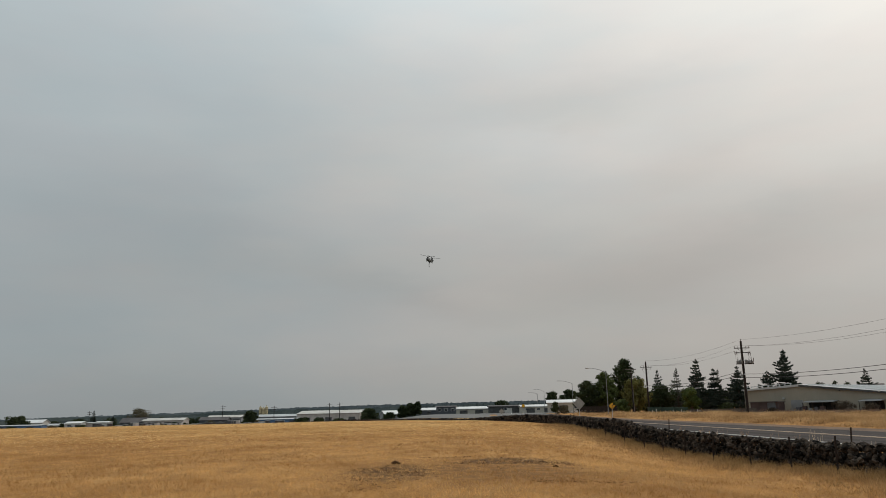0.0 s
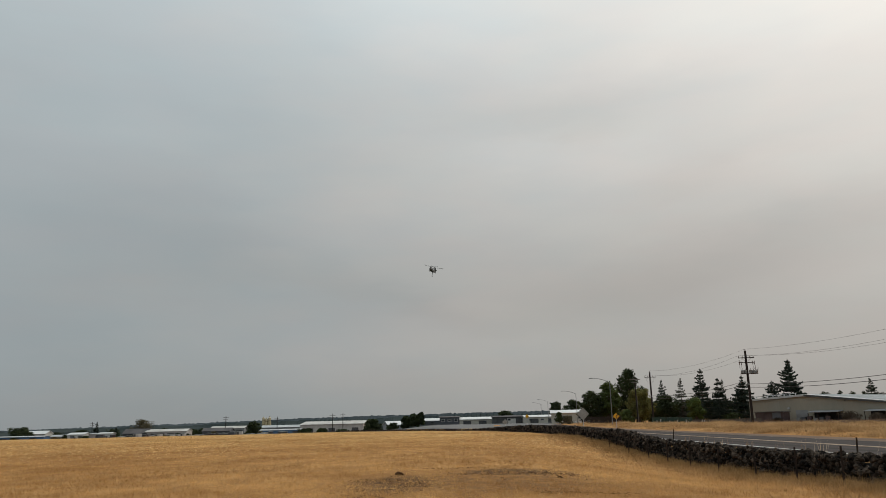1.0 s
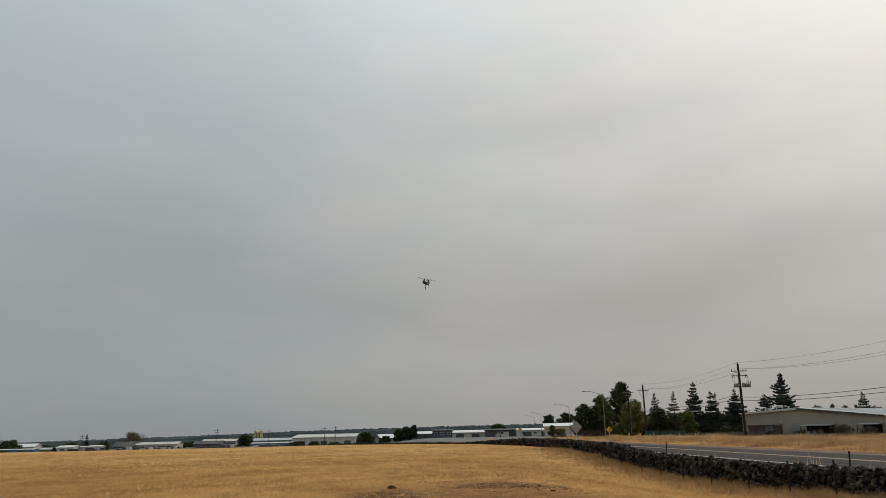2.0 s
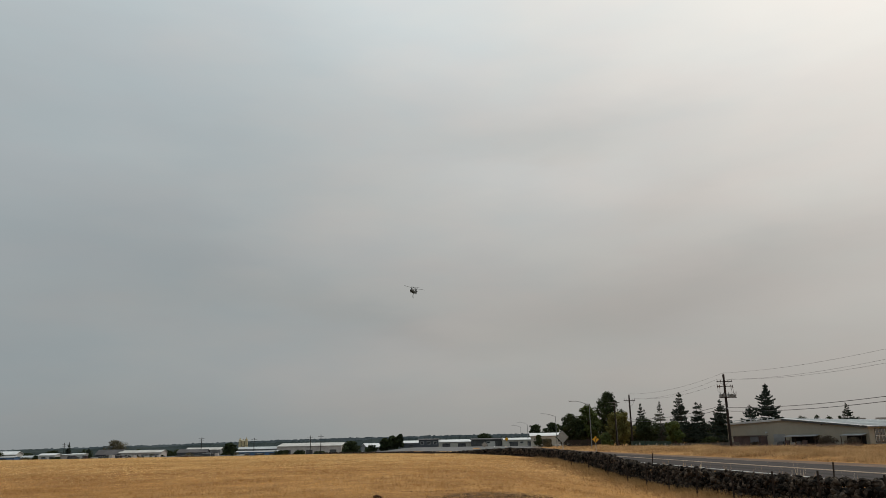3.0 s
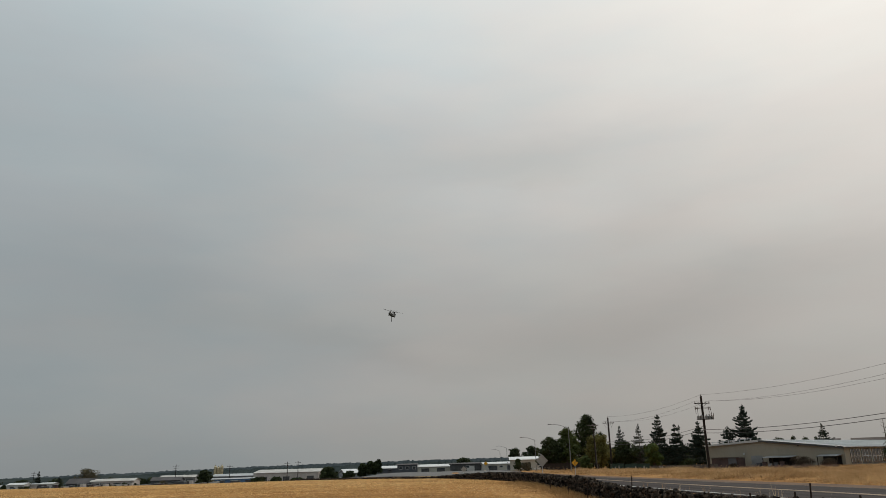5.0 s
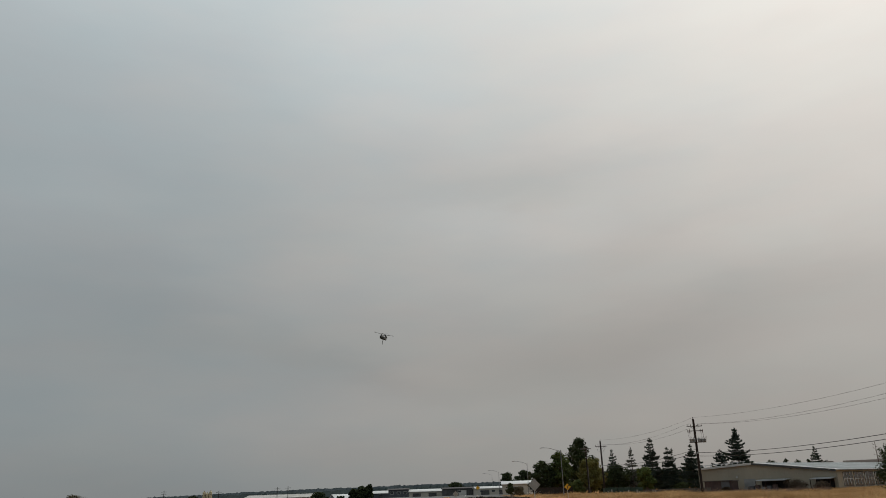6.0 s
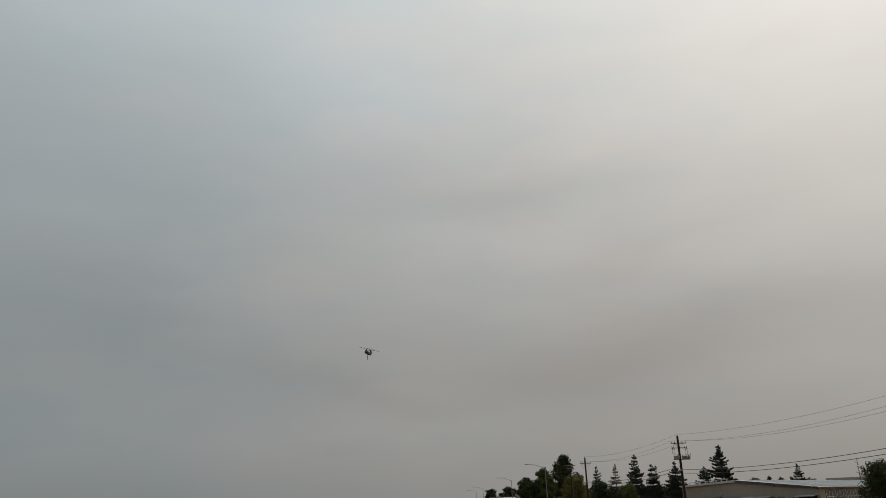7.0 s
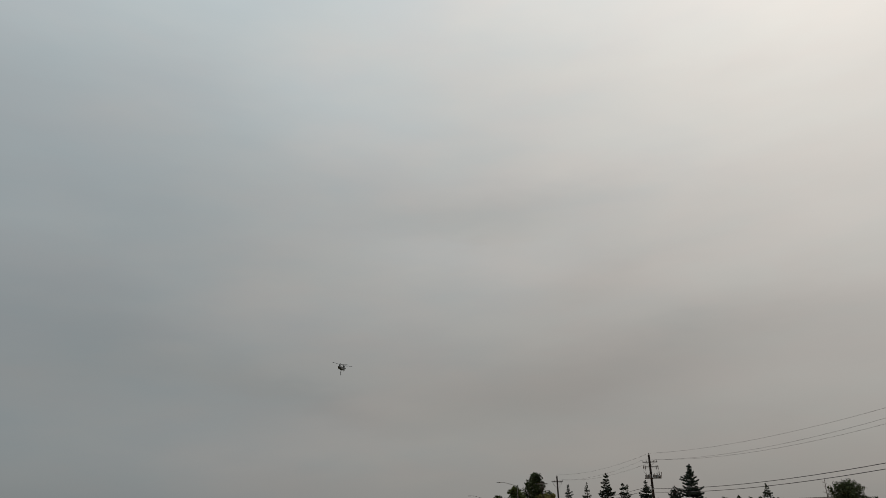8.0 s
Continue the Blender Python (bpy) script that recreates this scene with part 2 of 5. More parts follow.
M_BLEACH = mat("bleached_stalks", (0.74, 0.60, 0.42), (0.58, 0.45, 0.29), 1.0, 4.0, 0.9, bump=0, grain=0.2, spec=0.1, thin=0.4)
M_BARK = mat("bark", (0.06, 0.045, 0.035), (0.11, 0.08, 0.06), 2, 16, 0.95, bump=0.6, stretch=(3, 3, 0.6))


def leaf_mat(name, a, b):
    return mat(name, a, b, 0.35, 3.0, 0.75, bump=0, grain=0.35, each=0.35, spec=0.2, thin=0.2)


M_LEAF = leaf_mat("dark_broad_leaves", (0.018, 0.027, 0.010), (0.044, 0.056, 0.018))
M_LEAF_MID = leaf_mat("mid_broad_leaves", (0.038, 0.056, 0.014), (0.080, 0.098, 0.024))
M_LEAF_YEL = leaf_mat("yellowing_leaves", (0.085, 0.083, 0.022), (0.155, 0.14, 0.040))
M_LEAF_BRT = leaf_mat("fresh_leaves", (0.05, 0.075, 0.018), (0.095, 0.115, 0.030))
M_LEAF_DRY = leaf_mat("dry_brown_leaves", (0.085, 0.072, 0.042), (0.125, 0.105, 0.06))
M_WEEDLEAF = leaf_mat("withered_brown_leaves", (0.045, 0.034, 0.024), (0.085, 0.064, 0.044))
# needle green lightened a little, with the haze before the conifers in it
M_NEEDLE = leaf_mat("conifer_needles", (0.020, 0.030, 0.022), (0.044, 0.056, 0.040))
M_NEEDLE_GREY = leaf_mat("thin_grey_needles", (0.07, 0.075, 0.06), (0.11, 0.11, 0.085))
# distance haze over the woods is mixed into these two base colours
M_FAR = mat("far_woods_haze_tint", (0.055, 0.067, 0.073), (0.080, 0.092, 0.097), 0.01, 0.08, 1.0, bump=0, grain=0.3, spec=0)
M_FAR2 = mat("nearer_woods_haze_tint", (0.032, 0.041, 0.041), (0.054, 0.064, 0.062), 0.012, 0.1, 1.0, bump=0, grain=0.35, spec=0)

M_TAN = mat("tan_metal_siding", (0.235, 0.215, 0.172), (0.275, 0.252, 0.203), 0.12, 1.5, 0.7, 0.0, 0.1, 0.10, stretch=(1, 1, 0.3))
M_ROOFW = mat("white_metal_roof", (0.55, 0.55, 0.54), (0.67, 0.67, 0.655), 0.15, 2.0, 0.45, 0.1, 0.05, 0.08)
M_ROOFG = mat("grey_metal_roof", (0.36, 0.37, 0.37), (0.46, 0.47, 0.47), 0.15, 2.0, 0.5, 0.2, 0.05, 0.1)
M_ROOFD = mat("dark_shingle_roof", (0.07, 0.065, 0.065), (0.11, 0.10, 0.10), 0.2, 3.0, 0.9, 0, 0.2, 0.2)
M_ROOFB = mat("brown_shingle_roof", (0.065, 0.05, 0.042), (0.09, 0.07, 0.058), 0.2, 3.0, 0.9, 0, 0.2, 0.2)
M_WALLW = mat("white_painted_wall", (0.40, 0.39, 0.37), (0.52, 0.51, 0.485), 0.2, 2.0, 0.7, 0, 0.05, 0.1)
M_WALLPK = mat("dusty_pink_white_wall", (0.36, 0.32, 0.30), (0.46, 0.42, 0.39), 0.3, 2.0, 0.8, 0, 0.05, 0.2)
M_ROOFT = mat("dusty_pale_roof", (0.38, 0.36, 0.33), (0.50, 0.48, 0.45), 0.2, 2.0, 0.7, 0, 0.05, 0.2)
M_WALLG = mat("grey_metal_wall", (0.17, 0.175, 0.18), (0.23, 0.235, 0.24), 0.2, 2.0, 0.7, 0, 0.05, 0.12)
M_WALLD = mat("dark_slate_wall", (0.065, 0.07, 0.08), (0.095, 0.10, 0.11), 0.2, 2.0, 0.8, 0, 0.1, 0.15)
M_WALLBR = mat("brown_timber_wall", (0.10, 0.075, 0.06), (0.15, 0.11, 0.09), 0.3, 4.0, 0.9, 0, 0.2, 0.2)
M_WALLBL = mat("blue_metal_wall", (0.06, 0.12, 0.22), (0.09, 0.16, 0.28), 0.2, 2.0, 0.6, 0, 0.05, 0.12)
M_WALLTN = mat("beige_wall", (0.38, 0.36, 0.31), (0.46, 0.43, 0.37), 0.2, 2.0, 0.8, 0, 0.05, 0.12)
M_SILO = mat("ochre_silo_steel", (0.40, 0.34, 0.21), (0.48, 0.41, 0.27), 0.2, 2.0, 0.6, 0.1, 0.05, 0.15)
M_RED = mat("red_brown_boards", (0.05, 0.036, 0.037), (0.082, 0.058, 0.056), 0.6, 6.0, 0.9, 0, 0.2, 0.25)
M_GLASS = mat("dark_window_glass", (0.03, 0.035, 0.04), (0.05, 0.055, 0.06), 0.5, 3, 0.12, 0, 0, 0.1, spec=0.35)
M_TRIMD = mat("dark_trim", (0.05, 0.05, 0.05), (0.08, 0.08, 0.08), 1, 8, 0.7, 0, 0)
# near-black paint for the shade inside the open bays
M_BAY = mat("painted_bay_shade", (0.012, 0.011, 0.011), (0.022, 0.02, 0.02), 1, 8, 0.9, 0, 0)
M_GREENBOX = mat("green_painted_steel", (0.022, 0.045, 0.034), (0.035, 0.065, 0.05), 0.5, 5, 0.6, 0.1, 0.1, 0.2)
M_FENCE = mat("grey_fence_boards", (0.06, 0.054, 0.048), (0.11, 0.10, 0.09), 0.6, 6, 0.9, 0, 0.2, 0.25, each=0.2)
M_HELI = mat("drab_aircraft_paint", (0.06, 0.06, 0.06), (0.10, 0.10, 0.097), 0.4, 4, 0.5, 0.1, 0, 0.12)
M_BLADE = mat("dark_rotor_blade", (0.05, 0.05, 0.055), (0.08, 0.08, 0.08), 0.4, 5, 0.6, 0.1, 0)
M_CARW = mat("silver_car_paint", (0.5, 0.5, 0.5), (0.58, 0.58, 0.58), 1, 10, 0.3, 0.4, 0, 0.05, spec=0.5)
M_CARD = mat("dark_car_paint", (0.05, 0.055, 0.065), (0.07, 0.075, 0.085), 1, 10, 0.3, 0.4, 0, 0.05, spec=0.5)
M_TYRE = mat("black_rubber", (0.02, 0.02, 0.02), (0.03, 0.03, 0.03), 3, 30, 0.9, 0, 0.1)


# ---- building helpers ----
def link(name, bm, material, parent=None, label="", smooth=False):
    me = bpy.data.meshes.new(name)
    bm.to_mesh(me)
    bm.free()
    me.materials.append(material)
    if smooth:
        me.polygons.foreach_set("use_smooth", [True] * len(me.polygons))
    ob = new(name, me)
    if parent is not None:
        ob.parent = parent
    return tagged(ob, label)


def part(name, bm, material, parent, label="", smooth=False):
    return link(name, bm, material, parent, label, smooth)


def thing(name, at, label, category, group="", turn=0.0, kind=""):
    ob = new(name)
    ob.matrix_basis = pose(*at, 0, 0, turn)
    return tagged(ob, label, category, group, kind)


def box(bm, x0, x1, y0, y1, z0, z1, bevel=0.0):
    made = bmesh.ops.create_cube(bm, size=1.0)["verts"]
    for v in made:
        v.co = Vector(((x0 + x1) / 2 + v.co.x * (x1 - x0), (y0 + y1) / 2 + v.co.y * (y1 - y0), (z0 + z1) / 2 + v.co.z * (z1 - z0)))
    if bevel:
        edges = list({e for v in made for e in v.link_edges})
        bmesh.ops.bevel(bm, geom=edges, offset=bevel, segments=1, affect="EDGES")
    return bm


def boxed(*size, bevel=0.0):
    return box(bmesh.new(), *size, bevel=bevel)


def rod(bm, a, b, r0, r1=None, sides=8):
    """A tapered rod from a to b."""
    a, b = Vector(a), Vector(b)
    r1 = r0 if r1 is None else r1
    turn = (b - a).to_track_quat("Z", "Y").to_matrix()
    rings = []
    for at, r in ((a, r0), (b, r1)):
        rings.append([bm.verts.new(at + turn @ Vector((r * math.cos(k * math.tau / sides), r * math.sin(k * math.tau / sides), 0))) for k in range(sides)])
    for k in range(sides):
        j = (k + 1) % sides
        bm.faces.new((rings[0][k], rings[0][j], rings[1][j], rings[1][k]))
    bm.faces.new(rings[0][::-1])
    bm.faces.new(rings[1])
    return bm


def pipe(bm, points, r, sides=6):
    for a, b in zip(points, points[1:]):
        rod(bm, a, b, r, r, sides)
    return bm


def slab(bm, outline, lift):
    """A prism: the outline (list of points) and its copy moved by lift."""
    low = [bm.verts.new(p) for p in outline]
    high = [bm.verts.new(Vector(p) + Vector(lift)) for p in outline]
    bm.faces.new(low[::-1])
    bm.faces.new(high)
    for k in range(len(low)):
        j = (k + 1) % len(low)
        bm.faces.new((low[k], low[j], high[j], high[k]))
    return bm


def tidy(bm):
    bmesh.ops.recalc_face_normals(bm, faces=bm.faces[:])
    return bm


def raw(name, verts, faces, material, label="", category="", kind="", parent=None, smooth=False):
    me = bpy.data.meshes.new(name)
    me.from_pydata(verts, [], faces)
    me.materials.append(material)
    if smooth:
        me.polygons.foreach_set("use_smooth", [True] * len(me.polygons))
    ob = new(name, me)
    if parent is not None:
        ob.parent = parent
    return tagged(ob, label, category, "", kind)


# ---- the ground: one sheet to the horizon ----
def ease(a, b, v):
    k = np.clip((v - a) / (b - a), 0, 1)
    return k * k * (3 - 2 * k)


def road_mid(y):
    """x of the road's middle line."""
    return 20.0 + 0.00022 * np.maximum(y - 90.0, 0.0) ** 2


def height(x, y):
    x, y = np.asarray(x, float), np.asarray(y, float)
    swale = -0.65 * ease(1.5, 11.0, x) * (1 - 0.08 * ease(11.9, 13.2, x) - 0.92 * ease(13.6, 15.1, x)) * (1 - 0.85 * ease(43, 80, y)) * (0.74 + 0.26 * ease(22, 34, y))
    swale = swale - 0.16 * ease(22, 30, y) * (1 - ease(44, 60, y)) * ease(4, 11, x) * (1 - ease(13.6, 15.1, x))
    verge = (0.25 * ease(25.5, 29, x) - 0.45 * ease(36, 60, x)) * (1 - ease(200, 260, y))
    fall = -3.4 * ease(143, 330, y) * (1 - ease(-42, -4, x))
    rise = 0.45 * ease(225, 320, y) * ease(-30, 0, x)
    back = 2.0 * ease(700, 1800, y)
    roll = 0.05 * np.sin(x * 0.21 + 1.3) * np.sin(y * 0.17) * ease(5, 14, y) * (1 - ease(9, 13, x))
    return swale + verge + fall + rise + back + roll


def level(x, y):
    return float(height(x, y))


def build_ground():
    xs = np.unique(np.concatenate([np.linspace(-60, 60, 181), np.geomspace(60, 4600, 40), -np.geomspace(60, 4600, 40)]))
    ys = np.unique(np.concatenate([np.linspace(-40, 340, 260), np.geomspace(340, 4600, 40), -np.geomspace(40, 1500, 14)]))
    gx, gy = np.meshgrid(xs, ys)
    verts = np.stack([gx, gy, height(gx, gy)], -1).reshape(-1, 3)
    w, h = len(xs), len(ys)
    k = (np.arange(h - 1)[:, None] * w + np.arange(w - 1)).ravel()
    faces = np.stack([k, k + 1, k + w + 1, k + w], 1)
    raw("ground", verts.tolist(), faces.tolist(), M_FIELD, "dry golden grass field with bare scuffed soil", "ground", "structure", smooth=True)


build_ground()


def strip(name, lines, material, up, label, category, parent=None):
    """A thin paved sheet between two lines of (x, y), laid on the ground and up above it, with a skirt."""
    verts, faces = [], []
    (ax, ay), (bx, by) = lines[0]
    cuts = 1 if math.hypot(bx - ax, by - ay) < 15 else 14
    for (ax, ay), (bx, by) in lines:
        row = [(ax + (bx - ax) * k / cuts, ay + (by - ay) * k / cuts) for k in range(cuts + 1)]
        tops = [(x, y, level(x, y) + up) for x, y in row]
        verts += [(ax, ay, tops[0][2] - 0.3), *tops, (bx, by, tops[-1][2] - 0.3)]
    wide = cuts + 3
    for i in range(len(lines) - 1):
        for j in range(wide - 1):
            k = wide * i + j
            faces.append((k, k + wide, k + wide + 1, k + 1))
    ob = raw(name, verts, faces, material, label, category, "structure" if parent is None else "", parent)
    return ob


def along_road(offset0, offset1, y0, y1, step):
    ys = np.arange(y0, y1 + 0.1, step)
    return [((road_mid(y) + offset0, y), (road_mid(y) + offset1, y)) for y in ys]


strip("road", along_road(-4.7, 3.95, -60, 420, 4), M_ASPHALT, 0.04, "two-lane grey asphalt road with painted lines", "road")
strip("shoulder", along_road(3.95, 6.1, -60, 400, 4), M_GRAVEL, 0.035, "brown gravel shoulder beside the road", "road shoulder")
for k in (-0.13, 0.13):
    strip("centre_line", along_road(k - 0.06, k + 0.06, -60, 300, 4), M_YELLOW, 0.052, "worn double yellow centre line", "road marking")
for k in (-4.2, 3.6):
    strip("edge_line", along_road(k - 0.06, k + 0.06, -60, 300, 4), M_WHITE if k < 0 else M_FADED, 0.052, "worn white edge line" if k < 0 else "almost worn-off grey edge line", "road marking")


def paved_edge(x):
    """Where the wide pale paving begins behind the wall and the end of the field."""
    return 204.0 if x > 13 else 158.0 + 1.75 * (13 - x)


strip("side_road", [((x, paved_edge(x)), (x + 3, paved_edge(x) + 62)) for x in range(-64, 31, 2)], M_OLDROAD, 0.09, "pale worn side road crossing beyond the field", "road")
strip("yard", [((x, 338 + 0.02 * x), (x, 560)) for x in range(-330, -36, 6)], M_YARD, 0.05, "dusty grey-brown yard round the sheds", "yard")
strip("forecourt", [((x, paved_edge(x) + 56), (x, 380)) for x in range(-42, 60, 3)], M_OLDROAD, 0.05, "dusty grey forecourt round the low buildings", "forecourt")


# ---- distance: wooded ridges ----
def build_ridge(name, far, low, high, material, seed, label):
    random.seed(seed)
    verts, faces = [], []
    span, count = 1.15, 2400
    bumpy, grove = min(1.0, far / 1800), 0.0
    for i in range(count + 1):
        k = i / count
        x = (2 * k - 1) * span * far
        top = low + (high - low) * ease(0.14, 0.54, k) * (1 - 0.25 * ease(0.6, 1, k))
        # tree tops: a new crown every few metres, a tall one now and then
        if i % 3 == 0:
            grove = random.uniform(-1.6, 1.9) + (random.uniform(1.0, 2.6) if random.random() < 0.08 else 0.0)
        top += bumpy * (2.4 * noise.noise((k * 30, seed, 0)) + 1.6 * noise.noise((k * 170, seed, 4)) + grove * (1.0 if i % 3 == 1 else 0.62))
        y = far + 60 * noise.noise((k * 9, seed, 7))
        verts += [(x, y - 45, -6), (x, y - 8, float(top) * 0.72), (x, y, float(top)), (x, y + 60, -6)]
    for i in range(count):
        for j in range(3):
            q = 4 * i + j
            faces.append((q, q + 4, q + 5, q + 1))
    raw(name, verts, faces, material, label, "woods", "structure")


build_ridge("backdrop_ridge", 2700, 0.0, 31.0, M_FAR, 3, "wooded ridge on the horizon, haze put in its colour")
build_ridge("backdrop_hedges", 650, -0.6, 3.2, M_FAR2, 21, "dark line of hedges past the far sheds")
build_ridge("backdrop_woods", 1500, -0.5, 13.5, M_FAR2, 8, "low belt of distant trees, haze put in their colour")


# ---- trees ----
def leaf_cloud(rng, blobs, count, size, thick=0.35):
    """Small leaf faces over the outer part of several lobes: verts and faces."""
    verts, faces = [], []
    volume = np.array([b[3] * b[4] * b[5] for b in blobs]) ** 0.7
    pick = rng.choice(len(blobs), count, p=volume / volume.sum())
    way = rng.normal(size=(count, 3))
    way /= np.linalg.norm(way, axis=1)[:, None]
    deep = 1 - thick * rng.random(count) ** 1.6 + 0.16 * rng.random(count) ** 3
    data = np.array(blobs)[pick]
    at = data[:, :3] + way * deep[:, None] * data[:, 3:6]
    side = np.cross(way, rng.normal(size=(count, 3)))
    side /= np.linalg.norm(side, axis=1)[:, None] + 1e-9
    tilt = np.cross(way + rng.normal(size=(count, 3)) * 0.6, side)
    tilt /= np.linalg.norm(tilt, axis=1)[:, None] + 1e-9
    s = size * (0.55 + 0.9 * rng.random(count))[:, None]
    for a, b, c, d in zip(at - side * s, at - tilt * s * 0.6, at + side * s, at + tilt * s * 0.75):
        k = len(verts)
        verts += [a.tolist(), b.tolist(), c.tolist(), d.tolist()]
        faces.append((k, k + 1, k + 2, k + 3))
    return verts, faces


def broad_tree(x, y, tall, wide, label, leaves, seed, trunk=0.22, count=2600, leaf=0.24, lobes=20, squash=1.0, name="tree", cat="tree", sink=0.0, base=None):
    rng = np.random.default_rng(seed)
    z = level(x, y) if base is None else base
    tree = thing(name, (x, y, z - sink), label, cat)
    bm = bmesh.new()
    foot = tall * trunk
    rod(bm, (0, 0, -0.3), (0, 0, foot), 0.035 * tall * 0.7, 0.025 * tall * 0.7)
    blobs = []
    for i in range(lobes):
        k = (i + 0.5) / lobes
        zz = foot + (tall - foot) * (0.12 + 0.80 * k)
        reach = wide * 0.5 * squash * math.sin(math.pi * min(1, 0.28 + 0.68 * k)) ** 0.9
        a = i * 2.4 + rng.uniform(-0.5, 0.5)
        r = reach * rng.uniform(0.25, 0.85)
        s = wide * rng.uniform(0.14, 0.25) * (1 - 0.25 * k)
        spot = Vector((r * math.cos(a), r * math.sin(a), min(zz, tall - s * 0.9)))
        blobs.append((*spot, s, s, s * rng.uniform(0.7, 1.0)))
        rod(bm, (0, 0, foot * 0.8 + (zz - foot) * 0.35), spot, 0.012 * tall, 0.004 * tall, 5)
        # ragged outer tufts of each limb
        for _ in range(4):
            way = Vector(rng.normal(size=3)).normalized()
            way.z = way.z * 0.7 + 0.15
            t = s * rng.uniform(0.28, 0.55)
            end = spot + way * s * rng.uniform(0.85, 1.3)
            blobs.append((end.x, end.y, min(max(end.z, foot * 0.7), tall * rng.uniform(0.88, 1.0) - t * 0.4), t, t, t * rng.uniform(0.6, 0.95)))
    rod(bm, (0, 0, foot), (0, 0, tall * 0.8), 0.02 * tall * 0.8, 0.005 * tall, 6)
    part("trunk", bm, M_BARK, tree)
    verts, faces = leaf_cloud(rng, blobs, int(count * 1.7), leaf * 0.82, 0.6)
    raw("crown", verts, faces, leaves, parent=tree)
    return tree


def conifer(x, y, tall, wide, label, needles, seed, bare=0.12, whorls=24, fine=1.0, gaps=0.15, base=None):
    """A conifer in tiers: limbs that dip and lift at the tip, fringed with hanging sprays."""
    rng = np.random.default_rng(seed)
    z = level(x, y) if base is None else base
    tree = thing("conifer", (x, y, z), label, "tree")
    bm = bmesh.new()
    rod(bm, (0, 0, -0.3), (0, 0, tall * 0.99), 0.017 * tall, 0.003 * tall, 7)
    verts, faces = [], []
    lop = rng.uniform(0, math.tau)
    for i in range(whorls):
        k = i / (whorls - 1)
        zz = tall * min(0.975, bare + (0.975 - bare) * (k + rng.uniform(-0.6, 0.6) / whorls))
        reach = wide * 0.60 * (1 - k) ** 0.95 * rng.uniform(0.6, 1.2) * min(1.0, 0.7 + 2.5 * k) + 0.12
        arms = 8 if k < 0.6 else 6
        turn = rng.uniform(0, math.tau)
        for j in range(arms):
            if rng.random() < gaps:
                continue
            a = turn + j * math.tau / arms + rng.uniform(-0.3, 0.3)
            long = reach * rng.uniform(0.55, 1.15) * (1 + 0.16 * math.cos(a - lop))
            out, side = Vector((math.cos(a), math.sin(a), 0)), Vector((-math.sin(a), math.cos(a), 0))
            dip, lift = -0.34 + 0.62 * k + rng.uniform(-0.2, 0.2), rng.uniform(0.06, 0.2)
            root = Vector((0, 0, zz + rng.uniform(-0.15, 0.15)))

            def limb(u):
                return root + out * long * u + Vector((0, 0, long * (dip * u + lift * u * u * u)))

            pipe(bm, [limb(0), limb(0.5), limb(1.0)], 0.012 + 0.008 * long, 4)
            for s in range(max(10, int(long * 30 * fine))):
                u = 1.03 * rng.random() ** 0.85
                spread = 0.34 * long * (1.05 - u) + 0.10
                at = limb(u) + side * rng.uniform(-spread, spread) + Vector((0, 0, rng.uniform(-0.26, 0.10)))
                w = rng.uniform(0.08, 0.22) * (0.7 + 0.3 * min(1.0, long))
                ahead = (out * rng.uniform(0.2, 1.0) + side * rng.uniform(-0.8, 0.8)).normalized() * w * 1.6
                hang = Vector((rng.uniform(-0.4, 0.4), rng.uniform(-0.4, 0.4), -1)) * w * rng.uniform(0.7, 2.1)
                q = len(verts)
                verts += [tuple(at), tuple(at + ahead * 0.55 + hang * 0.6), tuple(at + ahead), tuple(at + ahead * 0.45 - hang * 0.25)]
                faces.append((q, q + 1, q + 2, q + 3))
    part("trunk", bm, M_BARK, tree)
    raw("needles", verts, faces, needles, parent=tree)
    return tree


# the grove beside the road
broad_tree(35.4, 190, 8.2, 6.6, "dark green round broadleaf tree in the roadside grove", M_LEAF, 11, trunk=0.08, count=4200, lobes=24)
broad_tree(39.8, 190, 10.5, 6.6, "dense mid-green broadleaf tree in the roadside grove", M_LEAF_MID, 12, trunk=0.08, count=4200, lobes=24)
broad_tree(47.4, 200, 14.8, 8.0, "tall dark broadleaf tree rising over the grove", M_LEAF, 13, trunk=0.12, count=5600, lobes=28)
broad_tree(45.6, 184, 8.4, 7.2, "yellowing broadleaf tree before the tall dark one", M_LEAF_YEL, 14, trunk=0.12, count=3800)
broad_tree(38.8, 168, 3.2, 3.6, "low green shrub behind the yellow sign", M_LEAF_MID, 15, trunk=0.06, count=1500, leaf=0.2, name="shrub", cat="shrub")
broad_tree(56.4, 200, 7.5, 9.0, "broad dark tree filling the grove", M_LEAF, 16, trunk=0.15, count=3800)
broad_tree(52.0, 206, 7.0, 8.0, "dark tree at the back of the grove", M_LEAF, 26, trunk=0.15, count=2600)
for i, (x, y, h, w) in enumerate(((43.0, 206, 6.5, 7.0), (48.5, 210, 7.0, 8.0), (55.0, 212, 6.8, 8.5), (61.0, 210, 5.6, 7.5), (66.0, 212, 6.0, 8.5), (72.0, 210, 6.0, 8.0), (77.0, 214, 6.0, 8.0), (68.5, 186, 2.4, 4.0))):
    broad_tree(x, y, h, w, "dark undergrowth along the back of the grove", M_LEAF, 90 + i, trunk=0.04, count=1700, name="shrub", cat="shrub")
conifer(57.6, 206, 11.6, 5.4, "dark conifer showing over the grove", M_NEEDLE, 17)
conifer(61.6, 202, 12.0, 5.6, "thin half-bare grey conifer", M_NEEDLE_GREY, 18, whorls=24, fine=0.6, gaps=0.35)
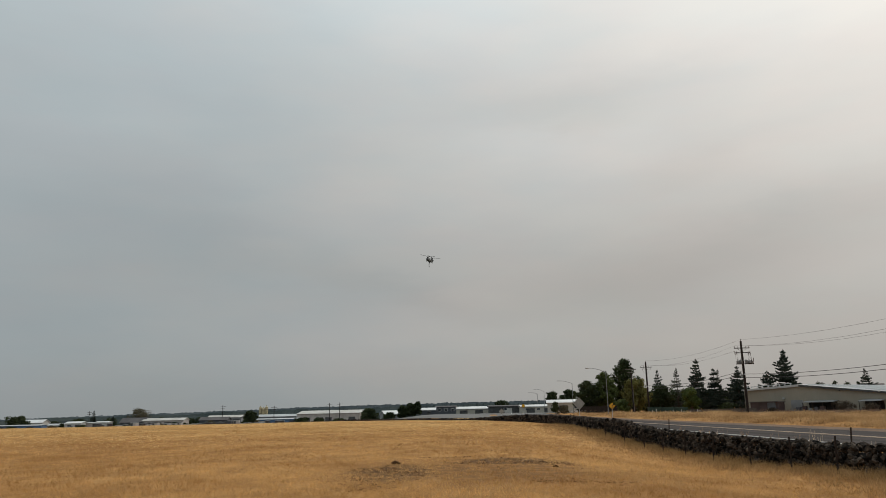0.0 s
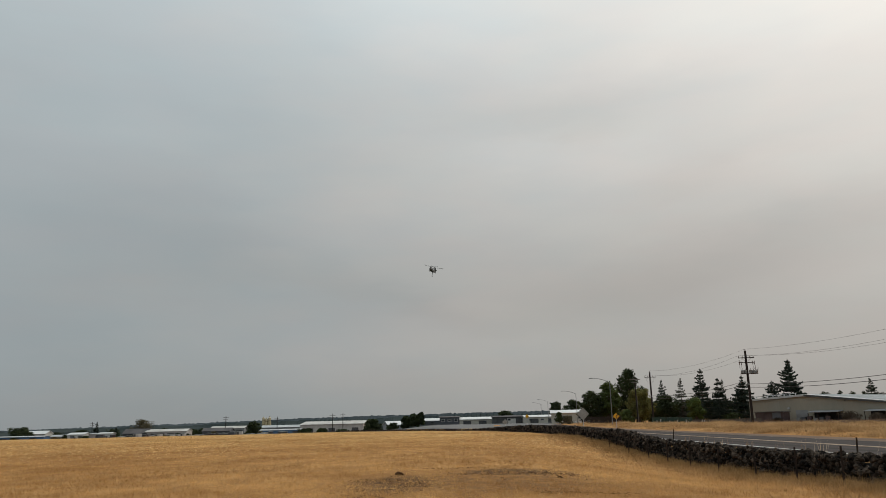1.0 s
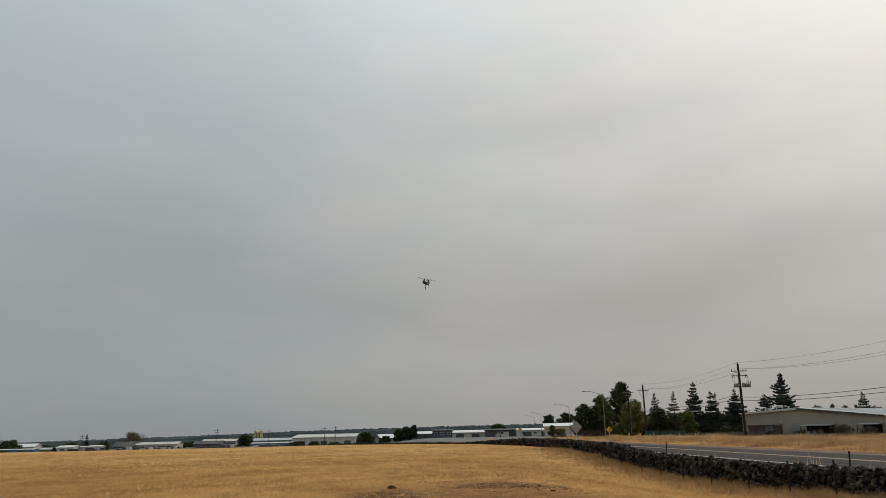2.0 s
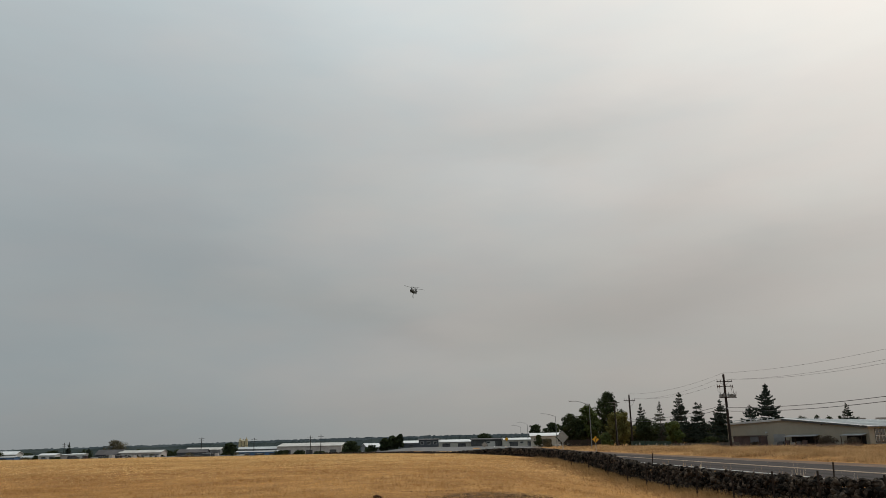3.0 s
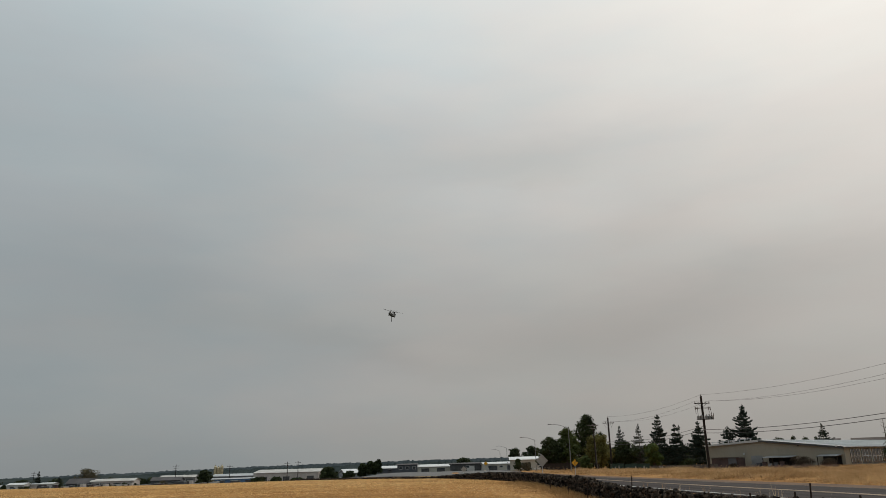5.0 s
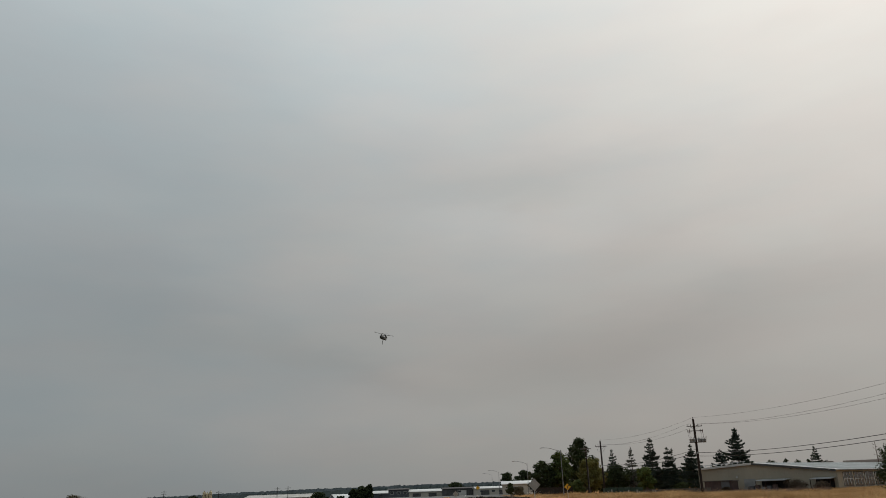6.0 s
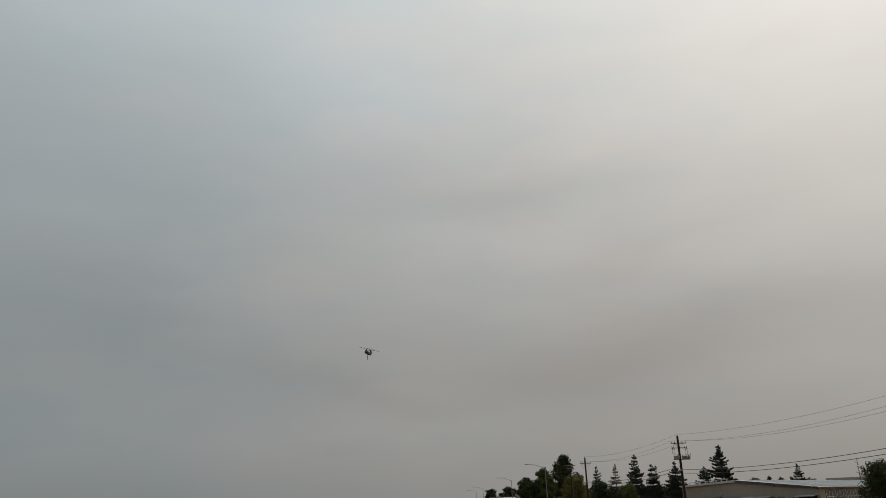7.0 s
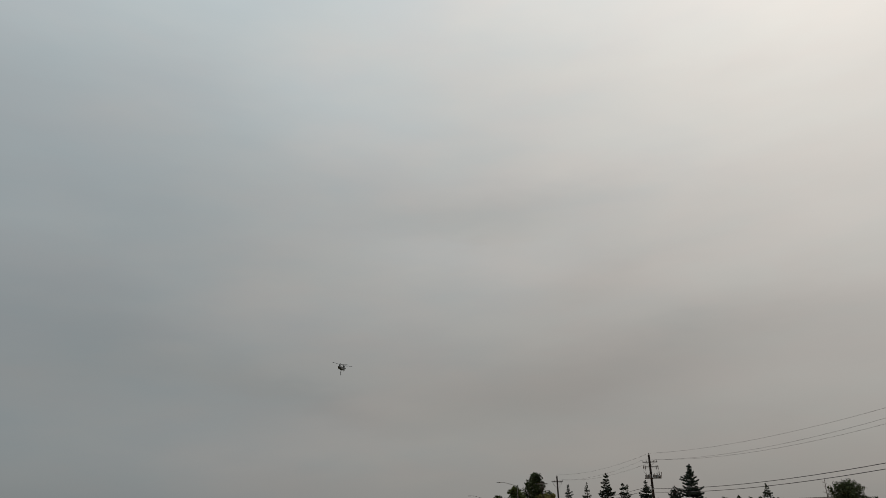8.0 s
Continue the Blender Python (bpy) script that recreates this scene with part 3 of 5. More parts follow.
conifer(64.8, 195, 13.9, 7.6, "tall layered dark conifer", M_NEEDLE, 19, whorls=25, fine=1.5)
broad_tree(59.2, 184, 6.2, 4.6, "small bright green tree before the conifers", M_LEAF_BRT, 20, trunk=0.16, count=2200)
conifer(69.0, 195, 11.2, 7.2, "dark conifer with drooping branches", M_NEEDLE, 21, whorls=22, fine=1.5)
conifer(71.6, 199, 11.3, 4.0, "thin grey conifer with a sparse top", M_NEEDLE_GREY, 22, fine=0.5, gaps=0.4)
conifer(75.2, 195, 11.8, 8.2, "spreading dark conifer beside the warehouse", M_NEEDLE, 23, whorls=22, fine=1.5)
broad_tree(79.0, 206, 7.6, 6.0, "dark broadleaf tree beside the warehouse", M_LEAF, 27, count=2400)
broad_tree(66.5, 206, 6.5, 9.0, "dark undergrowth tree between the conifers", M_LEAF, 28, trunk=0.1, count=2600)
conifer(92.1, 205, 16.6, 10.8, "large dark conifer standing behind the warehouse", M_NEEDLE, 24, bare=0.05, whorls=36, fine=2.2, gaps=0.06)
conifer(87.6, 206, 10.8, 9.5, "smaller dark conifer behind the warehouse", M_NEEDLE, 25, whorls=22, fine=1.6)
conifer(133.0, 240, 12.2, 7.0, "small dark fir behind the warehouse roof", M_NEEDLE, 29, whorls=22)
for i, (x, y, h, w) in enumerate(((46.1, 330, 8.8, 6.4), (50.2, 310, 9.0, 7.2))):
    broad_tree(x, y, h, w, "round dark tree behind the pale buildings", M_LEAF, 40 + i, count=2000, leaf=0.36)
broad_tree(34.2, 240, 3.8, 3.0, "dark bush beside the beige building", M_LEAF, 43, trunk=0.06, count=900, name="bush", cat="bush")
broad_tree(35.3, 230, 2.5, 4.6, "brownish low bush beside the parked cars", M_LEAF_DRY, 44, trunk=0.06, count=800, leaf=0.2, name="bush", cat="bush")
# bush and house side past the warehouse
broad_tree(81.0, 121, 7.4, 8.6, "broad dark green tree at the end of the warehouse", M_LEAF, 45, trunk=0.06, count=9000, leaf=0.15, lobes=30)
broad_tree(91.5, 128, 3.8, 7.0, "dark green tree past the warehouse", M_LEAF, 46, trunk=0.1, count=3000)
# trees among the far sheds
broad_tree(-33.6, 330, 6.6, 8.2, "dark bushy tree before the far sheds", M_LEAF, 50, trunk=0.05, count=2200, leaf=0.4)
for i, (x, w) in enumerate(((-18.6, 5.0), (-15.2, 6.0), (-11.9, 3.4))):
    broad_tree(x, 320 - i, (5.4, 5.9, 6.1)[i], w, "dark tree in the row before the far sheds", M_LEAF, 51 + i, trunk=0.05, count=1500, leaf=0.4)
broad_tree(-24.3, 322, 3.6, 5.0, "low dark tree before the far sheds", M_LEAF, 58, trunk=0.05, count=1000, leaf=0.4)
broad_tree(-169.4, 420, 10.4, 12.0, "bare brownish spreading tree among the sheds", M_LEAF_DRY, 55, trunk=0.2, count=2000, leaf=0.3)
broad_tree(-236, 420, 7.4, 14.0, "dark round tree beside the blue shed", M_LEAF, 56, trunk=0.1, count=1800, leaf=0.45)
broad_tree(-110.8, 430, 8.0, 8.6, "dark tree beside the silos", M_LEAF, 57, trunk=0.1, count=1800, leaf=0.45)
conifer(-208.4, 450, 9.8, 4.0, "thin dark cypress among the sheds", M_NEEDLE, 59, whorls=18, fine=1.6, gaps=0.05)
conifer(-197, 450, 6.3, 3.6, "small dark conifer among the sheds", M_NEEDLE, 60, whorls=14, fine=1.6, gaps=0.05)
for i, (x, y, h, w) in enumerate(((-77, 405, 3.4, 8), (-68, 405, 3.2, 7), (-57, 402, 2.6, 8), (-128, 415, 4.2, 6), (-214, 440, 5.0, 7), (-150, 440, 4.6, 6), (25, 345, 5.5, 9))):
    broad_tree(x, y, h, w, "low dark tree between the far sheds", M_LEAF, 61 + i, trunk=0.05, count=800, leaf=0.45)


rng_low = random.Random(30)
for i in range(24):
    broad_tree(-240 + i * 8.4 + rng_low.uniform(-3, 3), rng_low.uniform(446, 470), rng_low.uniform(3.6, 5.6), rng_low.uniform(6.0, 10.0), "low dark tree behind the far sheds", M_LEAF, 140 + i, trunk=0.04, count=520, leaf=0.42)
rng_low = random.Random(31)
for i in range(16):
    broad_tree(-232 + i * 9.0 + rng_low.uniform(-3, 3), rng_low.uniform(393, 399), rng_low.uniform(1.6, 3.2), rng_low.uniform(2.5, 5.0), "low dark shrub before the far sheds", (M_LEAF, M_LEAF_DRY)[i % 3 == 0], 110 + i, trunk=0.04, count=420, leaf=0.3, name="shrub", cat="shrub")


# ---- buildings ----
def shed(x, y, length, deep, tall, rise, turn, wall, roof, label, name="shed", doors=2, windows=0, across=False, seed=0, base=None, cat="building", doormat=None):
    """A low gabled building: front along its x axis; across: the gable faces the front."""
    rng = random.Random(seed)
    z = min(level(x, y), level(x + length * 0.5, y)) if base is None else base
    house = thing(name, (x, y, z - 0.05), label, cat, turn=turn)
    h, d, t = length / 2, deep, 0.18
    if across:
        part("wall", tidy(slab(bmesh.new(), [(-h, 0, 0), (h, 0, 0), (h, 0, tall), (0, 0, tall + rise), (-h, 0, tall)], (0, t, 0))), wall, house)
        part("wall", tidy(slab(bmesh.new(), [(-h, d, 0), (h, d, 0), (h, d, tall), (0, d, tall + rise), (-h, d, tall)], (0, -t, 0))), wall, house)
        for s in (-1, 1):
            part("wall", boxed(min(s * h, s * (h - t)), max(s * h, s * (h - t)), t, d - t, 0, tall), wall, house)
            bm = bmesh.new()
            slab(bm, [(s * (h + 0.4), -0.4, tall - 0.02), (0, -0.4, tall + rise + 0.08), (0, d + 0.4, tall + rise + 0.08), (s * (h + 0.4), d + 0.4, tall - 0.02)], (0, 0, 0.16))
            part("roof", tidy(bm), roof, house)
    else:
        part("wall", boxed(-h, h, 0, t, 0, tall), wall, house)
        part("wall", boxed(-h, h, d - t, d, 0, tall), wall, house)
        for s in (-1, 1):
            part("wall", tidy(slab(bmesh.new(), [(s * h, t, 0), (s * h, d - t, 0), (s * h, d - t, tall), (s * h, d / 2, tall + rise), (s * h, t, tall)], (-s * t, 0, 0))), wall, house)
        for y0 in (-0.4, d + 0.4):
            bm = bmesh.new()
            slab(bm, [(-h - 0.4, y0, tall - 0.02), (h + 0.4, y0, tall - 0.02), (h + 0.4, d / 2, tall + rise + 0.08), (-h - 0.4, d / 2, tall + rise + 0.08)], (0, 0, 0.16))
            part("roof", tidy(bm), roof, house)
    for i in range(doors):
        cx = -h + length * (i + 0.5 + rng.uniform(-0.15, 0.15)) / doors
        w = min(1.9, length * 0.12)
        part("door", boxed(cx - w, cx + w, -0.06, 0.02, 0.02, min(3.2, tall * 0.75)), doormat or M_TRIMD, house)
    for i in range(windows):
        cx = -h + length * (i + 0.5) / windows
        win = part("window", boxed(cx - 0.7, cx + 0.7, -0.05, 0.02, tall * 0.42, tall * 0.78), M_WALLW, house)
        part("pane", boxed(cx - 0.58, cx + 0.58, -0.075, -0.045, tall * 0.42 + 0.12, tall * 0.78 - 0.12), M_GLASS, win)
    return house


def warehouse():
    """The long tan metal warehouse: a wide low gable end, a side with tall windows, a white roof."""
    # front runs from the far end by the trees to the near corner; +y goes back from it
    a, b = Vector((71.8, 183.0, 0)), Vector((91.0, 157.0, 0))
    run = b - a
    long = run.length
    turn = math.degrees(math.atan2(run.y, run.x))
    house = thing("warehouse", (a.x, a.y, -0.3), "long tan metal-sided warehouse with a low white roof", "building", turn=turn)
    peak, eave_a, eave_b, ridge, deep = long * 0.43, 5.35, 3.9, 5.98, 85.0
    # siding in upright sheets, proud of one another by turns
    def top(u):
        return eave_a + (ridge - eave_a) * u / peak if u < peak else ridge + (eave_b - ridge) * (u - peak) / (long - peak)
    cuts = sorted(set([0.0, peak, long] + [i * 1.5 for i in range(1, int(long / 1.5))]))
    for i, (u, v) in enumerate(zip(cuts, cuts[1:])):
        bm = bmesh.new()
        slab(bm, [(u + 0.003, 0.008 * (i % 2), 0), (v - 0.003, 0.008 * (i % 2), 0), (v - 0.003, 0.008 * (i % 2), top(v)), (u + 0.003, 0.008 * (i % 2), top(u))], (0, 0.2, 0))
        part("panel", tidy(bm), M_TAN, house)
    part("wall", boxed(long - 0.2, long, 0.2, deep, 0, eave_b), M_TAN, house)
    part("wall", boxed(0, 0.2, 0.2, deep, 0, eave_a), M_TAN, house)
    part("wall", boxed(0.2, long - 0.2, deep - 0.2, deep, 0, eave_b), M_TAN, house)
    bm = slab(bmesh.new(), [(long + 0.5, -0.35, eave_b - 0.05), (long + 0.5, deep, eave_b - 0.05), (peak, deep, ridge + 0.05), (peak, -0.35, ridge + 0.05)], (0, 0, 0.14))
    roof = part("roof", tidy(bm), M_ROOFW, house, "white ribbed metal roof")
    bm = slab(bmesh.new(), [(-0.5, -0.35, eave_a - 0.05), (-0.5, deep, eave_a - 0.05), (peak - 0.01, deep, ridge + 0.05), (peak - 0.01, -0.35, ridge + 0.05)], (0, 0, 0.14))
    part("roof", tidy(bm), M_ROOFW, house)
    for i in range(1, 56):
        y = i * deep / 56
        bm = slab(bmesh.new(), [(long + 0.5, y, eave_b + 0.092), (long + 0.5, y + 0.06, eave_b + 0.092), (peak, y + 0.06, ridge + 0.192), (peak, y, ridge + 0.192)], (0, 0, 0.05))
        part("rib", tidy(bm), M_ROOFW, roof)
    # raised parapet cap with short uprights on the far slope
    for i in range(9):
        u = 0.4 + i * peak * 0.1
        part("vent_fin", boxed(u, u + 0.14, 0.4, 0.6, top(u) + 0.1, top(u) + 0.58), M_ROOFG, house)
    part("rail", tidy(slab(bmesh.new(), [(0.2, 0.42, top(0.2) + 0.58), (peak * 0.86, 0.42, top(peak * 0.86) + 0.58), (peak * 0.86, 0.42, top(peak * 0.86) + 0.68), (0.2, 0.42, top(0.2) + 0.68)], (0, 0.16, 0))), M_ROOFG, house)
    for i in range(2):
        bm = bmesh.new()
        u0, u1 = (0, peak) if i == 0 else (peak, long)
        slab(bm, [(u0 - 0.02, -0.42, top(u0) - 0.28), (u1 + 0.02, -0.42, top(u1) - 0.28), (u1 + 0.02, -0.42, top(u1) + 0.12), (u0 - 0.02, -0.42, top(u0) + 0.12)], (0, 0.06, 0))
        part("fascia", tidy(bm), M_TRIMD if i else M_ROOFG, house)
    part("gutter", boxed(long + 0.5, long + 0.62, -0.3, deep, eave_b - 0.15, eave_b), M_TRIMD, house)
    # openings and canopies of the front
    door = part("roller_door", boxed(long * 0.355, long * 0.355 + 2.8, -0.08, 0.02, 0, 2.7), M_WALLG, house, "grey roller door")
    for i in range(6):
        part("slat", boxed(long * 0.355 + 0.05, long * 0.355 + 2.75, -0.11, -0.075, 0.1 + i * 0.35, 0.38 + i * 0.35), M_WALLG, door)
    for u, w in ((long * 0.475, 6.9), (long * 0.85, 4.4)):
        canopy = part("canopy", tidy(slab(bmesh.new(), [(u, -2.6, 2.1), (u + w, -2.6, 2.1), (u + w, 0, 2.4), (u, 0, 2.4)], (0, 0, 0.10))), M_WALLG, house, "low metal lean-to canopy")
        for k in range(4):
            part("post", boxed(u + 0.1 + k * (w - 0.32) / 3, u + 0.22 + k * (w - 0.32) / 3, -2.5, -2.38, 0, 2.12), M_RUST, canopy)
        # no recess here: a flat panel whose black stands in for the bay's shade
        part("bay_panel", boxed(u + 0.3, u + w - 0.3, -0.05, 0.02, 0, 2.1), M_BAY, house, "flat panel painted near-black as the shade of an open bay")
    part("wall_lamp", boxed(long * 0.30, long * 0.30 + 0.4, -0.35, -0.01, 2.95, 3.35, bevel=0.05), M_GALV, house)
    part("wall_lamp", boxed(long * 0.955, long * 0.955 + 0.4, -0.55, -0.43, 4.0, 4.3, bevel=0.04), M_WALLW, house)
    part("wall_lamp", boxed(long * 0.70, long * 0.70 + 0.3, -0.25, -0.01, 4.4, 4.65, bevel=0.04), M_TRIMD, house)
    # tall windows on the side, in dark bays with pale glazing bars
    for i in range(4):
        y = 2.6 + i * 5.4
        win = part("window", boxed(long - 0.02, long + 0.06, y, y + 4.6, 0.5, 3.45), M_TRIMD, house, "dark window bay with pale bars")
        for k in range(3):
            for j in range(2):
                part("pane", boxed(long + 0.05, long + 0.075, y + 0.15 + k * 1.5, y + 1.48 + k * 1.5, 0.62 + j * 1.42, 1.92 + j * 1.42), M_GLASS, win)
        for k in range(4):
            part("glazing_bar", boxed(long + 0.08, long + 0.13, y + 0.08 + k * 1.48, y + 0.18 + k * 1.48, 0.9, 3.4), M_ROOFW, win)
        part("glazing_bar", boxed(long + 0.08, long + 0.12, y + 0.1, y + 4.5, 1.95, 2.04), M_ROOFW, win)
    return house


warehouse()
lean = thing("lean_to_shed", (70.2, 176.0, -0.3), "low red-brown board shed beside the warehouse", "shed", turn=-53.5)
for i in range(11):
    part("board", boxed(i * 0.62, i * 0.62 + 0.6, -0.02 * (i % 2), 0.12, 0, 2.4), M_RED, lean)
part("wall", boxed(0, 6.8, 0.14, 2.6, 0, 2.35), M_RED, lean)
part("roof", boxed(-0.2, 7.0, -0.3, 2.8, 2.41, 2.55), M_ROOFD, lean)
part("door", boxed(4.2, 6.2, -0.1, -0.03, 0, 2.3), M_WALLD, lean)

broad_tree(83.4, 160.0, 2.2, 5.0, "dry brown shrub before the warehouse wall", M_WEEDLEAF, 81, trunk=0.05, count=1900, leaf=0.10, name="shrub", cat="shrub")
broad_tree(73.5, 171.5, 1.1, 2.4, "small dry shrub before the warehouse", M_WEEDLEAF, 82, trunk=0.05, count=2400, leaf=0.10, name="shrub", cat="shrub")
broad_tree(86.5, 155.5, 1.7, 3.6, "low dry shrub at the corner of the warehouse", M_WEEDLEAF, 83, trunk=0.05, count=2400, leaf=0.10, name="shrub", cat="shrub")


def crate(x, y, w, h, material, label):
    c = thing("crate", (x, y, level(x, y) - 0.05), label, "crate", "crates under the canopy", -53.5)
    part("body", boxed(0, w, 0, w * 0.8, 0.1, h, bevel=0.02), material, c)
    part("lid", boxed(-0.04, w + 0.04, -0.04, w * 0.8 + 0.04, h, h + 0.08), material, c)
    part("pallet", boxed(0, w, 0, w * 0.8, 0, 0.1), M_POLE, c)


for i in range(6):
    crate(77.2 + i * 0.8, 171.3 - i * 1.08, 0.9, 0.8 + 0.2 * (i % 3), (M_WALLG, M_WALLD, M_RED)[i % 3], "stacked pale crate under the warehouse canopy")

# houses behind and past the warehouse
shed(167.5, 270, 13, 12, 6.2, 1.6, -32, M_WALLBR, M_ROOFB, "brown-roofed house behind the warehouse", name="house", doors=1, windows=3, seed=3)

shed(153.7, 272, 5.0, 8, 6.4, 1.3, -32, M_WALLBR, M_ROOFB, "small brown-roofed house behind the warehouse", name="house", doors=1, windows=1, seed=31)
for i, (x, h, w) in enumerate(((132, 9.0, 6.0), (138, 9.3, 3.5), (143, 8.8, 4.5), (147.5, 9.0, 3.5))):
    broad_tree(x, 268 + i, h, w, "dark tree top showing over the warehouse roof", M_LEAF, 130 + i, trunk=0.2, count=900)



def dead_tree(x, y, tall):
    rng = random.Random(77)
    tree = thing("dead_tree", (x, y, level(x, y)), "bare dead tree standing over the brown roofs", "tree")
    part("trunk", rod(bmesh.new(), (0, 0, -0.2), (0.2, 0, tall), 0.28, 0.05, 8), M_BARK, tree)
    for i in range(11):
        z = tall * (0.45 + 0.05 * i)
        a, r = i * 2.3, rng.uniform(0.8, 2.0) * (1.25 - 0.07 * i)
        tip = (r * math.cos(a), r * math.sin(a), z + r * 0.35)
        limb = part("limb", rod(bmesh.new(), (0.1, 0, z), tip, 0.08, 0.03, 5), M_BARK, tree)
        part("twig", rod(bmesh.new(), Vector((0.1, 0, z)).lerp(Vector(tip), 0.6), (tip[0] * 1.2, tip[1] * 0.7, z + r * 0.8), 0.035, 0.015, 4), M_BARK, limb)


dead_tree(171.4, 268, 14.2)

# pale buildings beyond the side road
shed(41.3, 262, 13.0, 16, 3.5, 0.95, -8, M_WALLTN, M_ROOFW, "beige building with a pale gabled roof", across=False, doors=1, windows=2, seed=4)
shed(35, 290, 13.0, 10, 2.3, 0.6, 0, M_WALLTN, M_ROOFW, "low beige building with a white metal roof", doors=2, windows=3, seed=5)
shed(23.2, 300, 12.6, 9, 2.6, 0.35, 0, M_TRIMD, M_ROOFD, "dark slate flat-roofed building with a white doorway", doors=1, windows=1, seed=6, doormat=M_WALLW)
shed(10.6, 310, 13.2, 12, 2.0, 0.8, 0, M_WALLTN, M_ROOFW, "low building with a bright white metal roof", doors=2, windows=2, seed=7)
shed(-0.2, 310, 8.0, 9, 2.9, 0.3, 0, M_WALLD, M_ROOFD, "dark slate building with white-framed windows", doors=0, windows=3, seed=8)
shed(-7.6, 330, 7.2, 9, 1.9, 0.9, 0, M_WALLD, M_ROOFW, "dark low building with a white roof", doors=1, windows=1, seed=9)
shed(-24.2, 342, 7.0, 9, 2.6, 1.5, 20, M_WALLG, M_ROOFW, "grey shed with a sloping white roof", doors=1, seed=10)
# the yard of sheds on lower ground past the field
LOW = -3.4
shed(-66.5, 428, 37, 18, 5.2, 1.6, -11, M_WALLPK, M_ROOFT, "long grey metal barn with a pale roof", doors=3, seed=11, base=LOW)
shed(-91, 412, 23, 5, 2.7, 0.4, -2, M_WALLBL, M_ROOFG, "low blue-walled shed with a pale roof", doors=3, seed=12, base=LOW)
shed(-96, 432, 22, 10, 4.1, 1.1, -2, M_WALLG, M_ROOFG, "long pale shed behind the blue one", doors=2, seed=13, base=LOW)
shed(-123, 402, 14.5, 9, 3.0, 1.5, 4, M_WALLD, M_ROOFD, "grey gabled shed in the yard", doors=2, windows=2, seed=14, base=LOW)
shed(-126, 432, 19, 10, 4.2, 1.1, 0, M_WALLG, M_ROOFT, "white shed with a white roof", doors=3, seed=15, base=LOW)
shed(-149.5, 402, 21.5, 9, 3.4, 1.1, 0, M_WALLPK, M_ROOFT, "long white low building with rooftop vents", doors=4, windows=6, seed=16, base=LOW)
shed(-166, 402, 12.5, 9, 2.7, 2.3, 0, M_WALLD, M_ROOFD, "low house with a dark roof", doors=1, windows=2, seed=17, base=LOW)
shed(-181, 400, 6.6, 6, 3.1, 0.4, 0, M_WALLW, M_ROOFW, "small white shed in the yard", doors=0, seed=18, base=LOW)
shed(-190.2, 411, 8.2, 8, 2.9, 0.3, 0, M_WALLPK, M_ROOFG, "grey shed with a dark roof", doors=1, seed=19, base=LOW)
shed(-198.6, 405, 8.6, 8, 2.9, 0.8, 0, M_WALLW, M_ROOFW, "white shed with open doors", doors=2, seed=20, base=LOW)
shed(-213, 421, 15.4, 8, 1.9, 0.8, 0, M_WALLG, M_ROOFG, "low grey metal shed with doors", doors=2, seed=21, base=LOW)
shed(-224, 396, 27, 6, 2.3, 0.3, 0, M_WALLBL, M_ROOFG, "long low blue-walled shed", doors=3, seed=22, base=LOW)
shed(-236, 432, 14, 8, 3.5, 1.6, 0, M_WALLW, M_ROOFW, "white-roofed shed behind the blue one", doors=1, seed=23, base=LOW)
shed(-262, 415, 20, 8, 2.6, 0.8, 0, M_WALLG, M_ROOFG, "low grey shed at the end of the yard", doors=2, seed=24, base=LOW)


def silo(x, y, tall, r):
    tower = thing("silo", (x, y, LOW), "ochre steel silo with a cone roof", "silo", "silos in the yard")
    bm = rod(bmesh.new(), (0, 0, 0), (0, 0, tall), r, r, 18)
    part("shell", bm, M_SILO, tower)
    part("roof", rod(bmesh.new(), (0, 0, tall), (0, 0, tall + r * 0.5), r * 1.05, r * 0.25, 18), M_SILO, tower)
    for k in range(4):
        part("hoop", rod(bmesh.new(), (0, 0, tall * (k + 0.6) / 4.3), (0, 0, tall * (k + 0.6) / 4.3 + 0.15), r * 1.03, r * 1.03, 18), M_RUST, tower)
    part("spout", rod(bmesh.new(), (0, 0, tall + r * 0.5), (0, 0, tall + r * 0.5 + 0.6), 0.3, 0.3, 8), M_SILO, tower)


for x, h in ((-122.2, 10.0), (-120.2, 9.3), (-118.2, 10.2)):
    silo(x, 500, h, 0.95)


# ---- green bins, fences, cars behind the verge ----
def green_bin(x, y, w):
    skip = thing("waste_container", (x, y, level(x, y)), "dark green steel waste container behind the verge", "container", "green containers")
    part("body", tidy(slab(bmesh.new(), [(-w / 2, 0, 0.1), (w / 2, 0, 0.1), (w / 2, 0, 1.35), (-w / 2, 0, 1.35)], (0, 1.6, 0))), M_GREENBOX, skip)
    part("rim", boxed(-w / 2 - 0.06, w / 2 + 0.06, -0.06, 1.66, 1.3, 1.42, bevel=0.02), M_GREENBOX, skip)
    for k in range(4):
        u = -w / 2 + 0.15 + k * (w - 0.3) / 3
        part("rib", boxed(u - 0.05, u + 0.05, -0.08, 0.0, 0.12, 1.3), M_GREENBOX, skip)
    part("skid", boxed(-w / 2 + 0.2, w / 2 - 0.2, 0.2, 1.4, 0.0, 0.11), M_RUST, skip)


for x, w in ((45.2, 2.6), (48.0, 2.7), (50.8, 2.7)):
    green_bin(x, 165, w)


def marker_post(x, y, tall):
    post = thing("marker_post", (x, y, level(x, y)), "short pale marker post before the green containers", "post", "pale marker posts")
    part("shaft", boxed(-0.07, 0.07, -0.03, 0.03, -0.1, tall, bevel=0.01), M_WALLW, post)
    part("cap", boxed(-0.085, 0.085, -0.045, 0.045, tall, tall + 0.05), M_ALU, post)


